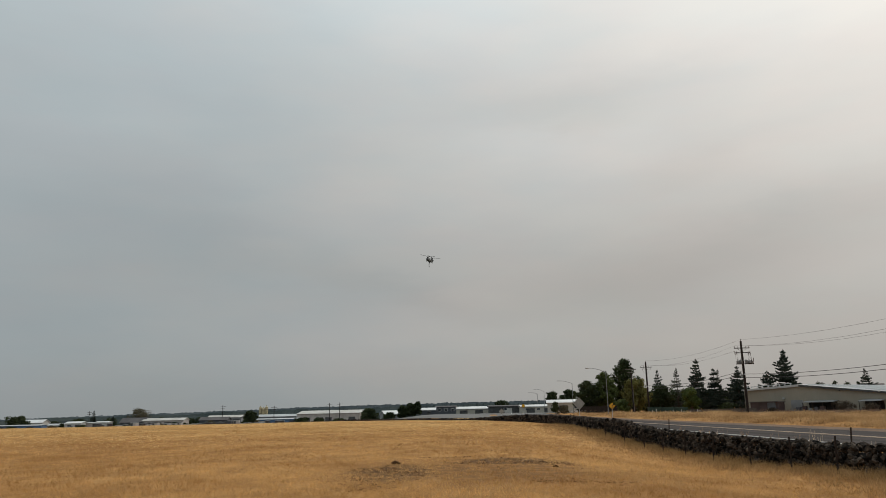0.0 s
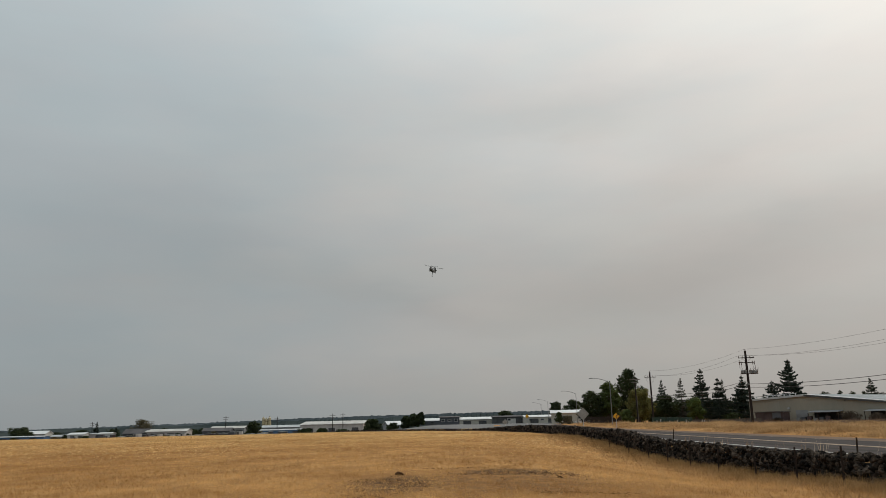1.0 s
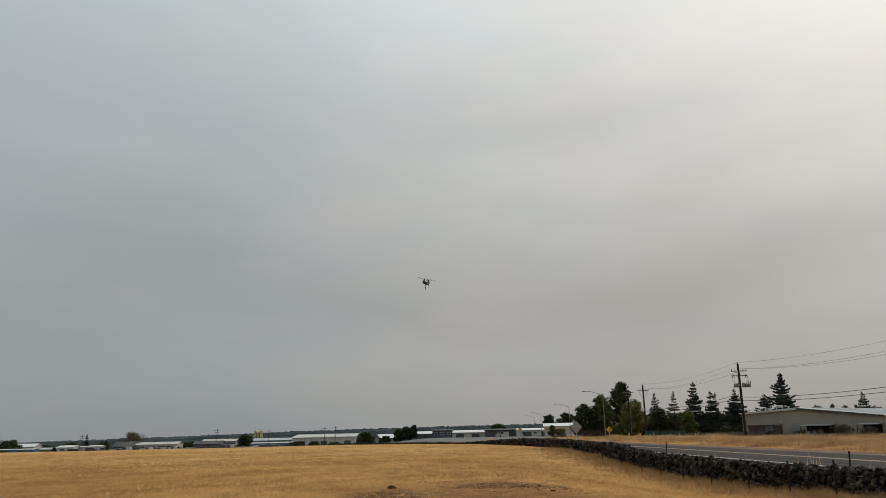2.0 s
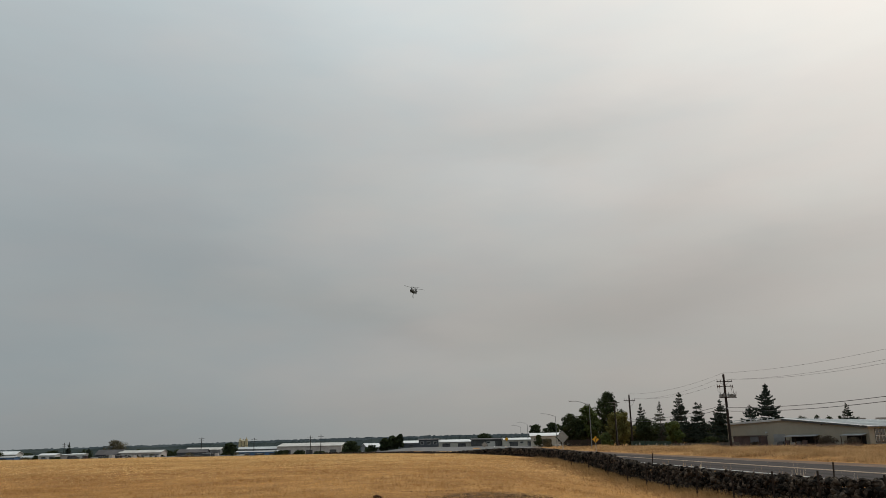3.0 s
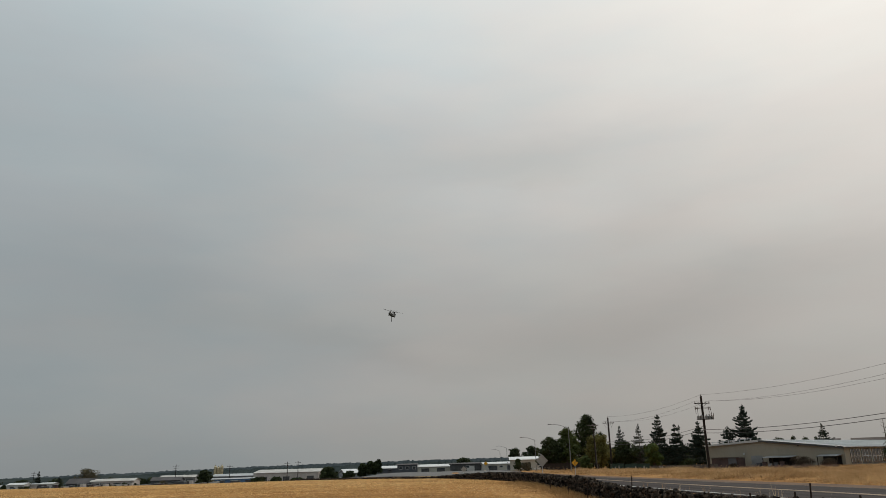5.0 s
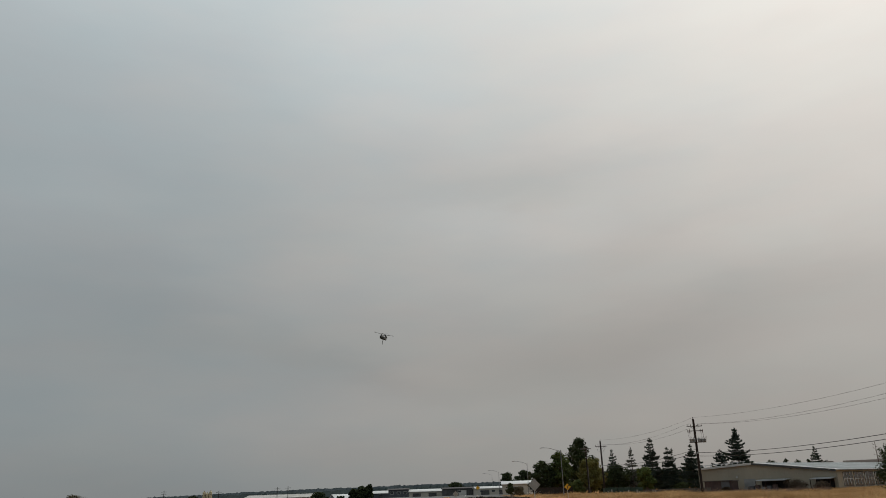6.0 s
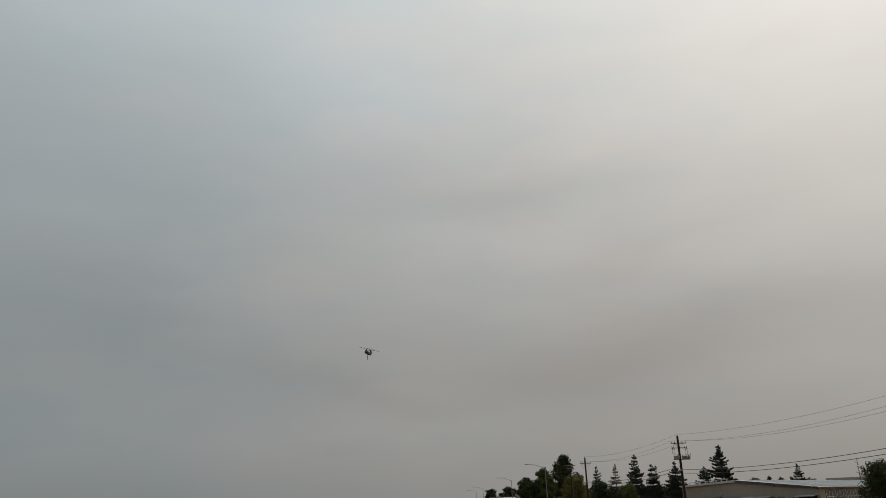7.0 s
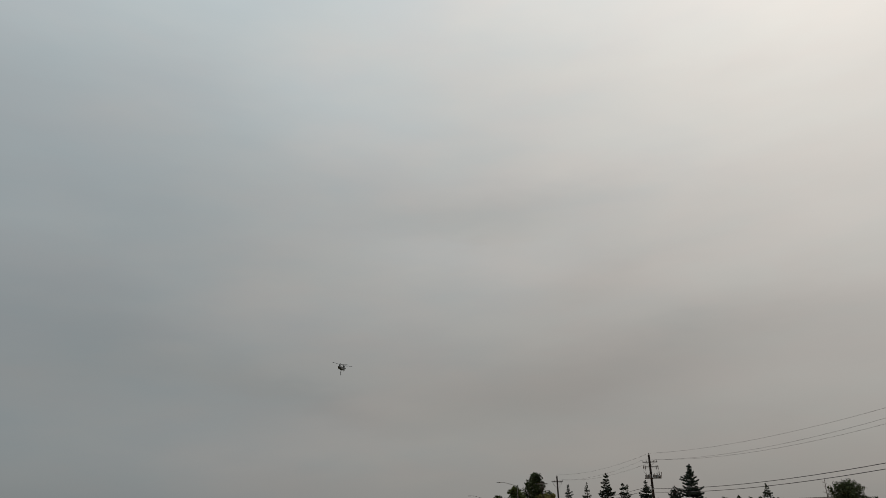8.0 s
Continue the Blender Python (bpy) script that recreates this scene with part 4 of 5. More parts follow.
for i in range(11):
    marker_post(43.6 + i * 1.15 + 0.3 * math.sin(i * 4.1), 161.5 + 0.4 * math.sin(i * 2.3), 0.75 + 0.25 * math.sin(i * 1.7))


def yard_box(x, y, w, h, material, turn):
    crate_box = thing("storage_container", (x, y, level(x, y) + 0.03), "weathered storage container standing in the yard", "container", "containers in the yard", turn)
    part("body", boxed(-w / 2, w / 2, 0, 2.3, 0.12, h, bevel=0.03), material, crate_box)
    part("roof", boxed(-w / 2 - 0.05, w / 2 + 0.05, -0.05, 2.35, h, h + 0.1), M_ROOFG, crate_box)
    for k in (-0.25, 0.25):
        part("door", boxed(k * w - 0.2 * w, k * w + 0.2 * w, -0.04, -0.002, 0.2, h - 0.15), M_TRIMD if k < 0 else material, crate_box)
    part("skid", boxed(-w / 2 + 0.1, w / 2 - 0.1, 0.1, 2.2, 0.0, 0.12), M_RUST, crate_box)


rng_yard = random.Random(14)
for i in range(28):
    yard_box(-178 + i * 3.5 + rng_yard.uniform(-1.5, 1.5), 389 + rng_yard.uniform(-5, 5), rng_yard.uniform(1.6, 4.6), rng_yard.uniform(1.2, 2.7), rng_yard.choice((M_TRIMD, M_WALLD, M_RED, M_WALLW, M_WALLPK, M_WALLW, M_TRIMD)), rng_yard.uniform(-25, 25))


def board_fence(x0, y0, x1, y1, tall, label, material, step=0.3):
    run = Vector((x1 - x0, y1 - y0, 0))
    fence = thing("fence", (x0, y0, level((x0 + x1) / 2, (y0 + y1) / 2)), label, "fence", turn=math.degrees(math.atan2(run.y, run.x)))
    n = int(run.length / step)
    me = None
    for i in range(n):
        if me is None:
            ob = part("board", boxed(0, step * 0.93, 0, 0.03, 0.05, tall), material, fence)
            me = ob.data
        else:
            ob = new("board", me)
            ob.parent = fence
        ob.location = (i * step, 0.012 * (i % 3), 0.03 * math.sin(i * 2.7))
    for z in (0.35, tall - 0.3):
        part("rail", boxed(0, n * step, 0.06, 0.12, z, z + 0.1), material, fence)
    for i in range(0, n, 8):
        part("post", boxed(i * step, i * step + 0.1, 0.12, 0.22, -0.2, tall + 0.05), material, fence)


board_fence(53.5, 170, 70, 172, 1.05, "low weathered grey board fence behind the verge", M_FENCE)
board_fence(31.2, 181.4, 43.2, 180, 1.75, "dark brown board fence under the trees", M_POLE)


def car(x, y, turn, paint, label):
    auto = thing("car", (x, y, level(x, y)), label, "car", "parked cars", turn)
    side = [(-2.15, 0.35), (2.1, 0.35), (2.2, 0.65), (2.05, 0.85), (1.1, 0.95), (-2.05, 1.0), (-2.2, 0.7)]
    part("body", tidy(slab(bmesh.new(), [(u, -0.85, v) for u, v in side], (0, 1.7, 0))), paint, auto)
    cab = [(1.0, 0.94), (0.35, 1.42), (-1.2, 1.45), (-1.9, 0.98)]
    part("cabin", tidy(slab(bmesh.new(), [(u, -0.74, v) for u, v in cab], (0, 1.48, 0))), M_GLASS, auto)
    part("roof", boxed(-1.15, 0.35, -0.7, 0.7, 1.43, 1.49, bevel=0.02), paint, auto)
    for u in (-1.35, 1.35):
        for v in (-0.86, 0.66):
            wheel = part("wheel", rod(bmesh.new(), (u, v, 0.32), (u, v + 0.2, 0.32), 0.32, 0.32, 14), M_TYRE, auto)
            part("rim", rod(bmesh.new(), (u, v - 0.012, 0.32), (u, v + 0.212, 0.32), 0.19, 0.19, 10), M_GALV, wheel)


car(36.6, 243, 8, M_CARW, "silver parked car before the beige building")
car(42.0, 243, 172, M_CARW, "pale parked car beside the beige building")
car(-28.6, 331, 5, M_CARW, "white parked car before the far shed")
for i, x in enumerate((-104, -111, -116, -132, -137, -157, -163, -176, -195)):
    car(x, 396 + (i % 2) * 2, 10 * i, M_CARW if i % 2 else M_CARD, "parked vehicle in the yard of sheds")


# ---- street lamps, signs ----
M_LAMP = mat("dull_lamp_steel", (0.17, 0.175, 0.175), (0.23, 0.235, 0.235), 1.0, 20, 0.65, 0.3, 0.05, 0.12)


def street_lamp(x, y, tall, reach):
    lamp = thing("street_lamp", (x, y, level(x, y)), "grey steel street lamp with a curved arm over the road", "street lamp", "street lamps")
    part("pole", rod(bmesh.new(), (0, 0, -0.1), (0, 0, tall), 0.10, 0.06, 10), M_LAMP, lamp)
    part("base", boxed(-0.2, 0.2, -0.2, 0.2, -0.1, 0.12, bevel=0.03), M_LAMP, lamp)
    pts = [(-reach * k, 0, tall - 0.1 + 0.85 * math.sin(k * math.pi / 2)) for k in (0, 0.2, 0.4, 0.6, 0.8, 1.0)]
    part("arm", pipe(bmesh.new(), pts, 0.045, 6), M_LAMP, lamp)
    bm = boxed(-reach - 0.75, -reach + 0.05, -0.14, 0.14, tall + 0.69, tall + 0.8, bevel=0.04)
    head = part("lamp_head", bm, M_LAMP, lamp)
    part("lens", boxed(-reach - 0.65, -reach - 0.15, -0.1, 0.1, tall + 0.66, tall + 0.692), M_WALLW, head)


street_lamp(31.8, 150, 8.4, 3.3)
street_lamp(35.3, 212, 8.3, 3.4)
street_lamp(37.4, 290, 8.0, 3.2)
street_lamp(40.8, 340, 7.9, 3.2)


def diamond_sign(x, y, side, z, facing, label, arrow, turn=0.0):
    sign = thing("road_sign", (x, y, level(x, y)), label, "road sign", turn=turn)
    d = side / math.sqrt(2)
    part("post", boxed(-0.035, 0.035, 0.02, 0.09, -0.2, z + d * 0.8), M_GALV, sign)
    part("plate", tidy(slab(bmesh.new(), [(-d, 0, z), (0, 0, z - d), (d, 0, z), (0, 0, z + d)], (0, 0.012, 0))), M_SIGN if facing else M_ALU, sign, "yellow diamond plate" if facing else "bare grey back of a diamond plate")
    if arrow:
        bm, plate = bmesh.new(), side
        side = plate * 1.2
        box(bm, -0.05 * side, 0.05 * side, -0.008, -0.003, z - 0.42 * side, z + 0.05 * side)
        slab(bm, [(-0.05 * side, -0.008, z), (0.22 * side, -0.008, z + 0.16 * side), (0.22 * side, -0.008, z + 0.27 * side), (-0.05 * side, -0.008, z + 0.12 * side)], (0, 0.005, 0))
        slab(bm, [(0.2 * side, -0.008, z + 0.08 * side), (0.38 * side, -0.008, z + 0.24 * side), (0.17 * side, -0.008, z + 0.36 * side)], (0, 0.005, 0))
        part("arrow", tidy(bm), M_BLACK, sign, "black bent arrow")


diamond_sign(25.0, 115, 0.70, 1.88, True, "yellow diamond warning sign with a black bent arrow", True, 0)
diamond_sign(13.95, 80, 0.92, 2.2, False, "grey back of a diamond road sign beside the wall", False, 8)
diamond_sign(21.2, 210, 0.8, 2.6, True, "small yellow diamond warning sign at the junction", False, -10)
diamond_sign(13.7, 190, 1.05, 1.35, False, "grey back of a diamond sign at the junction", False, 6)


# ---- power line ----
def insulator(parent, x, y, z, tall=0.25):
    part("insulator", rod(bmesh.new(), (x, y, z), (x, y, z + tall), 0.06, 0.035, 8), M_PORC, parent)


def utility_pole(x, y, tall, label, bank):
    pole = thing("utility_pole", (x, y, level(x, y) - 0.05), label, "utility pole", "utility poles")
    part("shaft", rod(bmesh.new(), (0, 0, -0.3), (0, 0, tall), 0.23, 0.17, 12), M_POLE, pole)
    insulator(pole, 0, 0, tall, 0.3)
    arm = part("crossarm", boxed(-1.3, 1.3, -0.2, -0.08, tall - 1.25, tall - 1.13, bevel=0.01), M_POLE, pole)
    for u in (-1.2, -0.62, 0.62, 1.2):
        insulator(arm, u, -0.14, tall - 1.13)
    for s in (-1, 1):
        part("brace", rod(bmesh.new(), (s * 0.75, -0.15, tall - 1.25), (s * 0.05, -0.15, tall - 1.85), 0.02, 0.02, 5), M_RUST, pole)
    if bank:
        lower = part("crossarm", boxed(-1.3, 1.3, -0.2, -0.08, tall - 2.02, tall - 1.9, bevel=0.01), M_POLE, pole)
        for u in (-1.25, -0.95, 0.95, 1.25):
            part("cutout", rod(bmesh.new(), (u, -0.3, tall - 2.3), (u, -0.26, tall - 1.72), 0.07, 0.05, 8), M_PORC, lower)
            part("lead", pipe(bmesh.new(), [(u, -0.28, tall - 2.3), (u * 1.06, -0.36, tall - 2.75), (u * 0.82, -0.38, tall - 3.1)], 0.018, 5), M_WIRE, lower)
        rack = part("rack", boxed(-1.2, 1.6, -0.5, -0.14, tall - 3.86, tall - 3.76), M_RUST, pole)
        for u, r, h in ((-0.95, 0.24, 0.46), (-0.45, 0.25, 0.52), (0.42, 0.25, 0.52), (0.94, 0.24, 0.46), (1.38, 0.17, 0.36)):
            can = part("transformer", rod(bmesh.new(), (u, -0.38, tall - 3.76), (u, -0.38, tall - 3.76 + h), r, r, 14), M_CAN, rack, "grey transformer can")
            part("lid", rod(bmesh.new(), (u, -0.38, tall - 3.76 + h), (u, -0.38, tall - 3.70 + h), r * 1.06, r * 0.6, 14), M_CAN, can)
            part("bushing", rod(bmesh.new(), (u, -0.38, tall - 3.70 + h), (u, -0.38, tall - 3.50 + h), 0.05, 0.035, 8), M_PORC, can)
        part("arrester", rod(bmesh.new(), (1.55, -0.3, tall - 3.76), (1.72, -0.3, tall - 2.85), 0.08, 0.05, 8), M_PORC, rack)
        part("arrester", rod(bmesh.new(), (1.3, -0.3, tall - 3.3), (1.35, -0.3, tall - 2.7), 0.06, 0.04, 8), M_PORC, rack)
    else:
        for s in (-1, 1):
            part("drop_lead", pipe(bmesh.new(), [(s * 1.0, -0.14, tall - 1.2), (s * 0.85, -0.14, tall - 1.9), (s * 0.12, -0.14, tall - 2.7)], 0.02, 5), M_WIRE, pole)
    part("cable_clamp", boxed(-0.1, 0.1, -0.3, -0.1, tall - 5.6, tall - 5.4), M_GALV, pole)
    return pole


P0, P1, P2 = (53.4, 58.0), (49.35, 125.0), (46.5, 175.0)
utility_pole(*P1, 12.1 - level(*P1), "dark timber utility pole with two crossarms and transformer cans", True)
utility_pole(*P2, 11.85 - level(*P2), "dark timber utility pole with one crossarm", False)
utility_pole(*P0, 12.1 - level(*P0), "dark timber utility pole out on the verge", False)


def short_pole(x, y, tall):
    pole = thing("service_pole", (x, y, level(x, y)), "short grey timber service pole with a crossarm", "utility pole")
    part("shaft", rod(bmesh.new(), (0, 0, -0.2), (0, 0, tall), 0.15, 0.11, 10), M_POLE, pole)
    part("crossarm", boxed(-1.3, 1.15, -0.24, -0.1, tall - 0.55, tall - 0.34), M_OLDWOOD, pole)
    part("crossarm", boxed(-0.9, 0.8, -0.24, -0.1, tall - 1.15, tall - 1.02), M_OLDWOOD, pole)
    part("guard", rod(bmesh.new(), (0.16, -0.14, 0), (0.16, -0.14, tall * 0.6), 0.065, 0.065, 8), M_OLDWOOD, pole)


short_pole(41.7, 170, 10.2)


def wire(a, b, sag, r, label):
    pts = []
    for i in range(25):
        k = i / 24
        p = Vector(a).lerp(Vector(b), k)
        pts.append((p.x, p.y, p.z - 4 * sag * k * (1 - k)))
    tagged(link("overhead_wire", pipe(bmesh.new(), pts, r, 5), M_WIRE), label, "cable", "overhead wires")


Z0, Z1, Z2 = 12.3, 12.3, 12.1
for (a, za), (b, zb), sag in (((P1, Z1), (P0, Z0), 1.2), ((P2, Z2), (P1, Z1), 0.9)):
    wire((*a, za), (*b, zb), sag, 0.013, "thin dark power line between the poles")
    for u in (-1.2, 1.2):
        wire((a[0] + u, a[1] - 0.14, za - 1.05), (b[0] + u, b[1] - 0.14, zb - 1.05), sag * 1.25, 0.013, "thin dark power line on the crossarms")
    for d in (0.0, 0.55):
        wire((a[0], a[1] - 0.25, za - 5.7 - d), (b[0], b[1] - 0.25, zb - 5.1 - d), sag * 0.85, 0.036, "thick black communication cable on the poles")

for x, y, h in ((-123.5, 420, 10.9), (-95.1, 420, 9.9), (-61.5, 400, 10.5), (-56.1, 400, 10.7), (-206.5, 440, 9.5)):
    far = thing("far_pole", (x, y, level(x, y)), "dark utility pole among the far sheds", "utility pole", "far utility poles")
    part("shaft", rod(bmesh.new(), (0, 0, -0.3), (0, 0, h), 0.2, 0.14, 8), M_POLE, far)
    part("crossarm", boxed(-1.5, 1.5, -0.2, -0.05, h - 0.9, h - 0.75), M_POLE, far)
    part("crossarm", boxed(-1.2, 1.2, -0.2, -0.05, h - 2.0, h - 1.85), M_POLE, far)


# ---- the helicopter: twin rotors, a hose hanging under it ----
def helicopter():
    craft = thing("helicopter", (-14.9, 795, 162.3), "dark twin-rotor helicopter in flight with a hanging hose", "helicopter")
    craft.matrix_basis = pose(-14.9, 795, 162.3, 0, 0, 68) @ pose(0, 0, 0, 9, 4, 0)
    # fuselage along x, nose at -x
    sections = [(-7.8, 0.35, 0.4, -0.2), (-7.2, 0.95, 0.85, -0.1), (-6.0, 1.3, 1.25, 0.0), (-4.0, 1.45, 1.45, 0.05), (3.5, 1.45, 1.45, 0.05), (5.6, 1.3, 1.2, 0.3), (7.4, 0.9, 0.7, 0.8)]
    bm, rings = bmesh.new(), []
    for x, w, h, z in sections:
        rings.append([bm.verts.new((x, w * math.copysign(abs(math.cos(a)) ** 0.6, math.cos(a)), z + h * math.copysign(abs(math.sin(a)) ** 0.6, math.sin(a)))) for a in (k * math.tau / 14 for k in range(14))])
    for r, s in zip(rings, rings[1:]):
        for k in range(14):
            bm.faces.new((r[k], r[(k + 1) % 14], s[(k + 1) % 14], s[k]))
    bm.faces.new(rings[0])
    bm.faces.new(rings[-1][::-1])
    body = part("fuselage", tidy(bm), M_HELI, craft, smooth=True)
    for s in (-1, 1):
        part("sponson", boxed(-4.5, 4.8, min(s * 1.35, s * 1.95), max(s * 1.35, s * 1.95), -1.35, -0.45, bevel=0.2), M_HELI, body)
        for x in (-4.0, 4.2):
            part("wheel", rod(bmesh.new(), (x, s * 1.4, -1.85), (x, s * 1.75, -1.85), 0.35, 0.35, 12), M_TYRE, craft)
            part("strut", rod(bmesh.new(), (x, s * 1.5, -1.9), (x, s * 1.5, -1.2), 0.09, 0.09, 6), M_HELI, craft)
        part("engine", rod(bmesh.new(), (4.2, s * 1.45, 1.7), (6.9, s * 1.45, 1.8), 0.5, 0.4, 12), M_HELI, craft)
    part("windscreen", tidy(slab(bmesh.new(), [(-7.35, -0.7, 0.1), (-7.35, 0.7, 0.1), (-6.3, 0.9, 1.05), (-6.3, -0.9, 1.05)], (-0.16, 0, 0.12))), M_GLASS, craft)
    part("front_pylon", boxed(-6.4, -4.2, -0.55, 0.55, 1.0, 2.5, bevel=0.25), M_HELI, craft)
    part("rear_pylon", tidy(slab(bmesh.new(), [(3.4, -0.45, 1.2), (7.6, -0.45, 1.0), (6.9, -0.35, 4.1), (4.9, -0.35, 4.1)], (0, 0.85, 0))), M_HELI, craft)
    for x, z, a0 in ((-5.3, 2.5, 20), (5.9, 4.1, 50)):
        hub = part("rotor", rod(bmesh.new(), (x, 0, z - 0.1), (x, 0, z + 0.5), 0.4, 0.3, 10), M_BLADE, craft)
        for k in range(3):
            a = radians(a0 + 120 * k)
            d, n = Vector((math.cos(a), math.sin(a), 0.02)), Vector((-math.sin(a), math.cos(a), 0))
            c = Vector((x, 0, z + 0.35))
            part("blade", tidy(slab(bmesh.new(), [c + d * 0.3 - n * 0.38, c + d * 9.1 - n * 0.38, c + d * 9.1 + n * 0.38, c + d * 0.3 + n * 0.38], (0, 0, 0.16))), M_BLADE, hub)
    part("hose", pipe(bmesh.new(), [(0, 0, -1.3), (0.2, 0, -3.4), (0.9, 0.1, -5.4), (2.1, 0.2, -6.8)], 0.28, 8), M_BLADE, craft, "thick hanging hose")


helicopter()


# ---- fence posts along the wall ----
def t_post(x, y, tall, tilt):
    post = thing("fence_post", (x, y, level(x, y)), "thin rusty steel fence post before the stone wall", "fence post", "fence posts along the wall")
    post.matrix_basis = pose(x, y, level(x, y), 0, tilt, 0)
    bm = boxed(-0.03, 0.03, -0.006, 0.006, -0.2, tall)
    box(bm, -0.004, 0.004, 0.004, 0.04, -0.2, tall)
    part("shaft", bm, M_RUST, post)
    for k in range(3):
        part("clip", boxed(-0.032, 0.032, -0.012, -0.005, tall * (0.45 + 0.22 * k), tall * (0.45 + 0.22 * k) + 0.03), M_RUST, post)


for i, y in enumerate((19.8, 23.4, 26.5, 30.0, 34.2, 38.1, 42.0, 45.9, 51, 57, 64)):
    t_post(11.75, y, 1.16, (-3, 2, 1, -2, 4, 0, 1, -3, 2, 0, 1)[i])
for y, x in ((27.7, 14.5), (50.5, 14.6)):
    t_post(x, y, 1.0, 4)


# ---- loose clods on the bare patch ----
def stone_shape(rng, flat=0.75):
    """Verts and faces of one rough stone about 1 across: 48 triangles at most."""
    verts, faces, seg, rings = [(0, 0, -0.5)], [], 5, 3
    for j in range(1, rings + 1):
        a = math.pi * j / (rings + 1)
        for k in range(seg):
            r = math.sin(a) ** 0.7 * rng.uniform(0.36, 0.64)
            b = math.tau * (k + 0.5 * (j % 2)) / seg + rng.uniform(-0.2, 0.2)
            verts.append((r * math.cos(b) * rng.uniform(0.9, 1.15), r * math.sin(b), -0.5 * math.cos(a) * rng.uniform(0.9, 1.1)))
    verts.append((0, 0, 0.5))
    top = len(verts) - 1
    for k in range(seg):
        j = (k + 1) % seg
        faces.append((0, 1 + j, 1 + k))
        faces.append((top, top - seg + k, top - seg + j))
        for r in range(rings - 1):
            q = 1 + r * seg
            faces.append((q + k, q + j, q + seg + j, q + seg + k))
    return [(x, y, z * flat) for x, y, z in verts], faces


rng = random.Random(5)
SHAPES = [stone_shape(rng) for _ in range(14)]


def joined(spots):
    """Many stones in one mesh: spots of (pose, shape)."""
    verts, faces = [], []
    for m, s in spots:
        k = len(verts)
        v, f = SHAPES[s]
        verts += [tuple(m @ Vector(p)) for p in v]
        faces += [tuple(k + i for i in face) for face in f]
    return verts, faces


def scatter_clods():
    rng = random.Random(17)
    spots = []
    # turned-up soil: flat dark smears in two clusters, a few lumps strewn between
    for cx, cy, rx, ry, count in ((-1.6, 21.6, 1.0, 4.0, 170), (2.2, 26.4, 2.3, 1.9, 140), (3.7, 25.0, 0.8, 1.0, 80), (0.8, 22.0, 4.6, 5.0, 130), (3.6, 18.6, 1.0, 1.2, 40), (-2.6, 20.4, 0.9, 2.4, 50), (-2.3, 23.4, 0.9, 0.8, 90), (-1.2, 21.9, 0.6, 0.5, 80), (-2.2, 18.0, 0.5, 1.6, 60), (0.1, 29.0, 1.3, 0.5, 90), (1.2, 25.6, 1.4, 0.6, 80), (3.3, 25.9, 0.8, 0.8, 90), (2.3, 18.3, 0.5, 0.4, 40), (3.6, 18.4, 0.9, 0.3, 50), (-1.7, 17.3, 0.6, 0.9, 60), (-2.4, 37, 0.15, 6.0, 45), (2.2, 33.2, 1.6, 0.5, 50)):
        for _ in range(count):
            a, r = rng.uniform(0, math.tau), rng.random() ** 0.6
            x, y = cx + rx * r * math.cos(a), cy + ry * r * math.sin(a)
            s = rng.choice((0.02, 0.03, 0.04, 0.055, 0.07))
            spots.append((pose(x, y, level(x, y) + s * 0.02, 0, 0, rng.uniform(-90, 90)) @ Matrix.Diagonal((s * rng.uniform(0.8, 2.0), s * rng.uniform(0.8, 1.8), s * rng.uniform(0.2, 0.7), 1)), rng.randrange(14)))
    v, f = joined(spots)
    raw("soil_clods", v, f, M_SOIL, "small dark clods of scuffed soil", "soil", "stuff")
    for x, y, s in ((-1.72, 25.7, 0.17), (3.3, 23.6, 0.09)):
        bm = bmesh.new()
        for dx, dy, k in ((0, 0, 1.0), (-0.75, 0.1, 0.7), (0.7, -0.15, 0.62), (0.25, 0.3, 0.8), (-0.3, -0.3, 0.5), (1.2, 0.0, 0.3)):
            for v in bmesh.ops.create_icosphere(bm, subdivisions=2, radius=1.0)["verts"]:
                p = v.co.copy()
                p *= 1.0 + 0.38 * noise.noise(p * 1.9 + Vector((x + 5 * dx, y, k))) + 0.2 * noise.noise(p * 5.0)
                v.co = Vector(((p.x * k * 0.55 + dx * 0.7) * s, (p.y * k * 0.5 + dy) * s, (max(p.z, -0.3) * 0.5 * k + 0.05) * s))
        mound = link("dirt_mound", bm, M_SOIL)
        mound.matrix_basis = pose(x, y, level(x, y) + s * 0.1)
        tagged(mound, "dark lump of dug-up soil on the field", "soil")


scatter_clods()


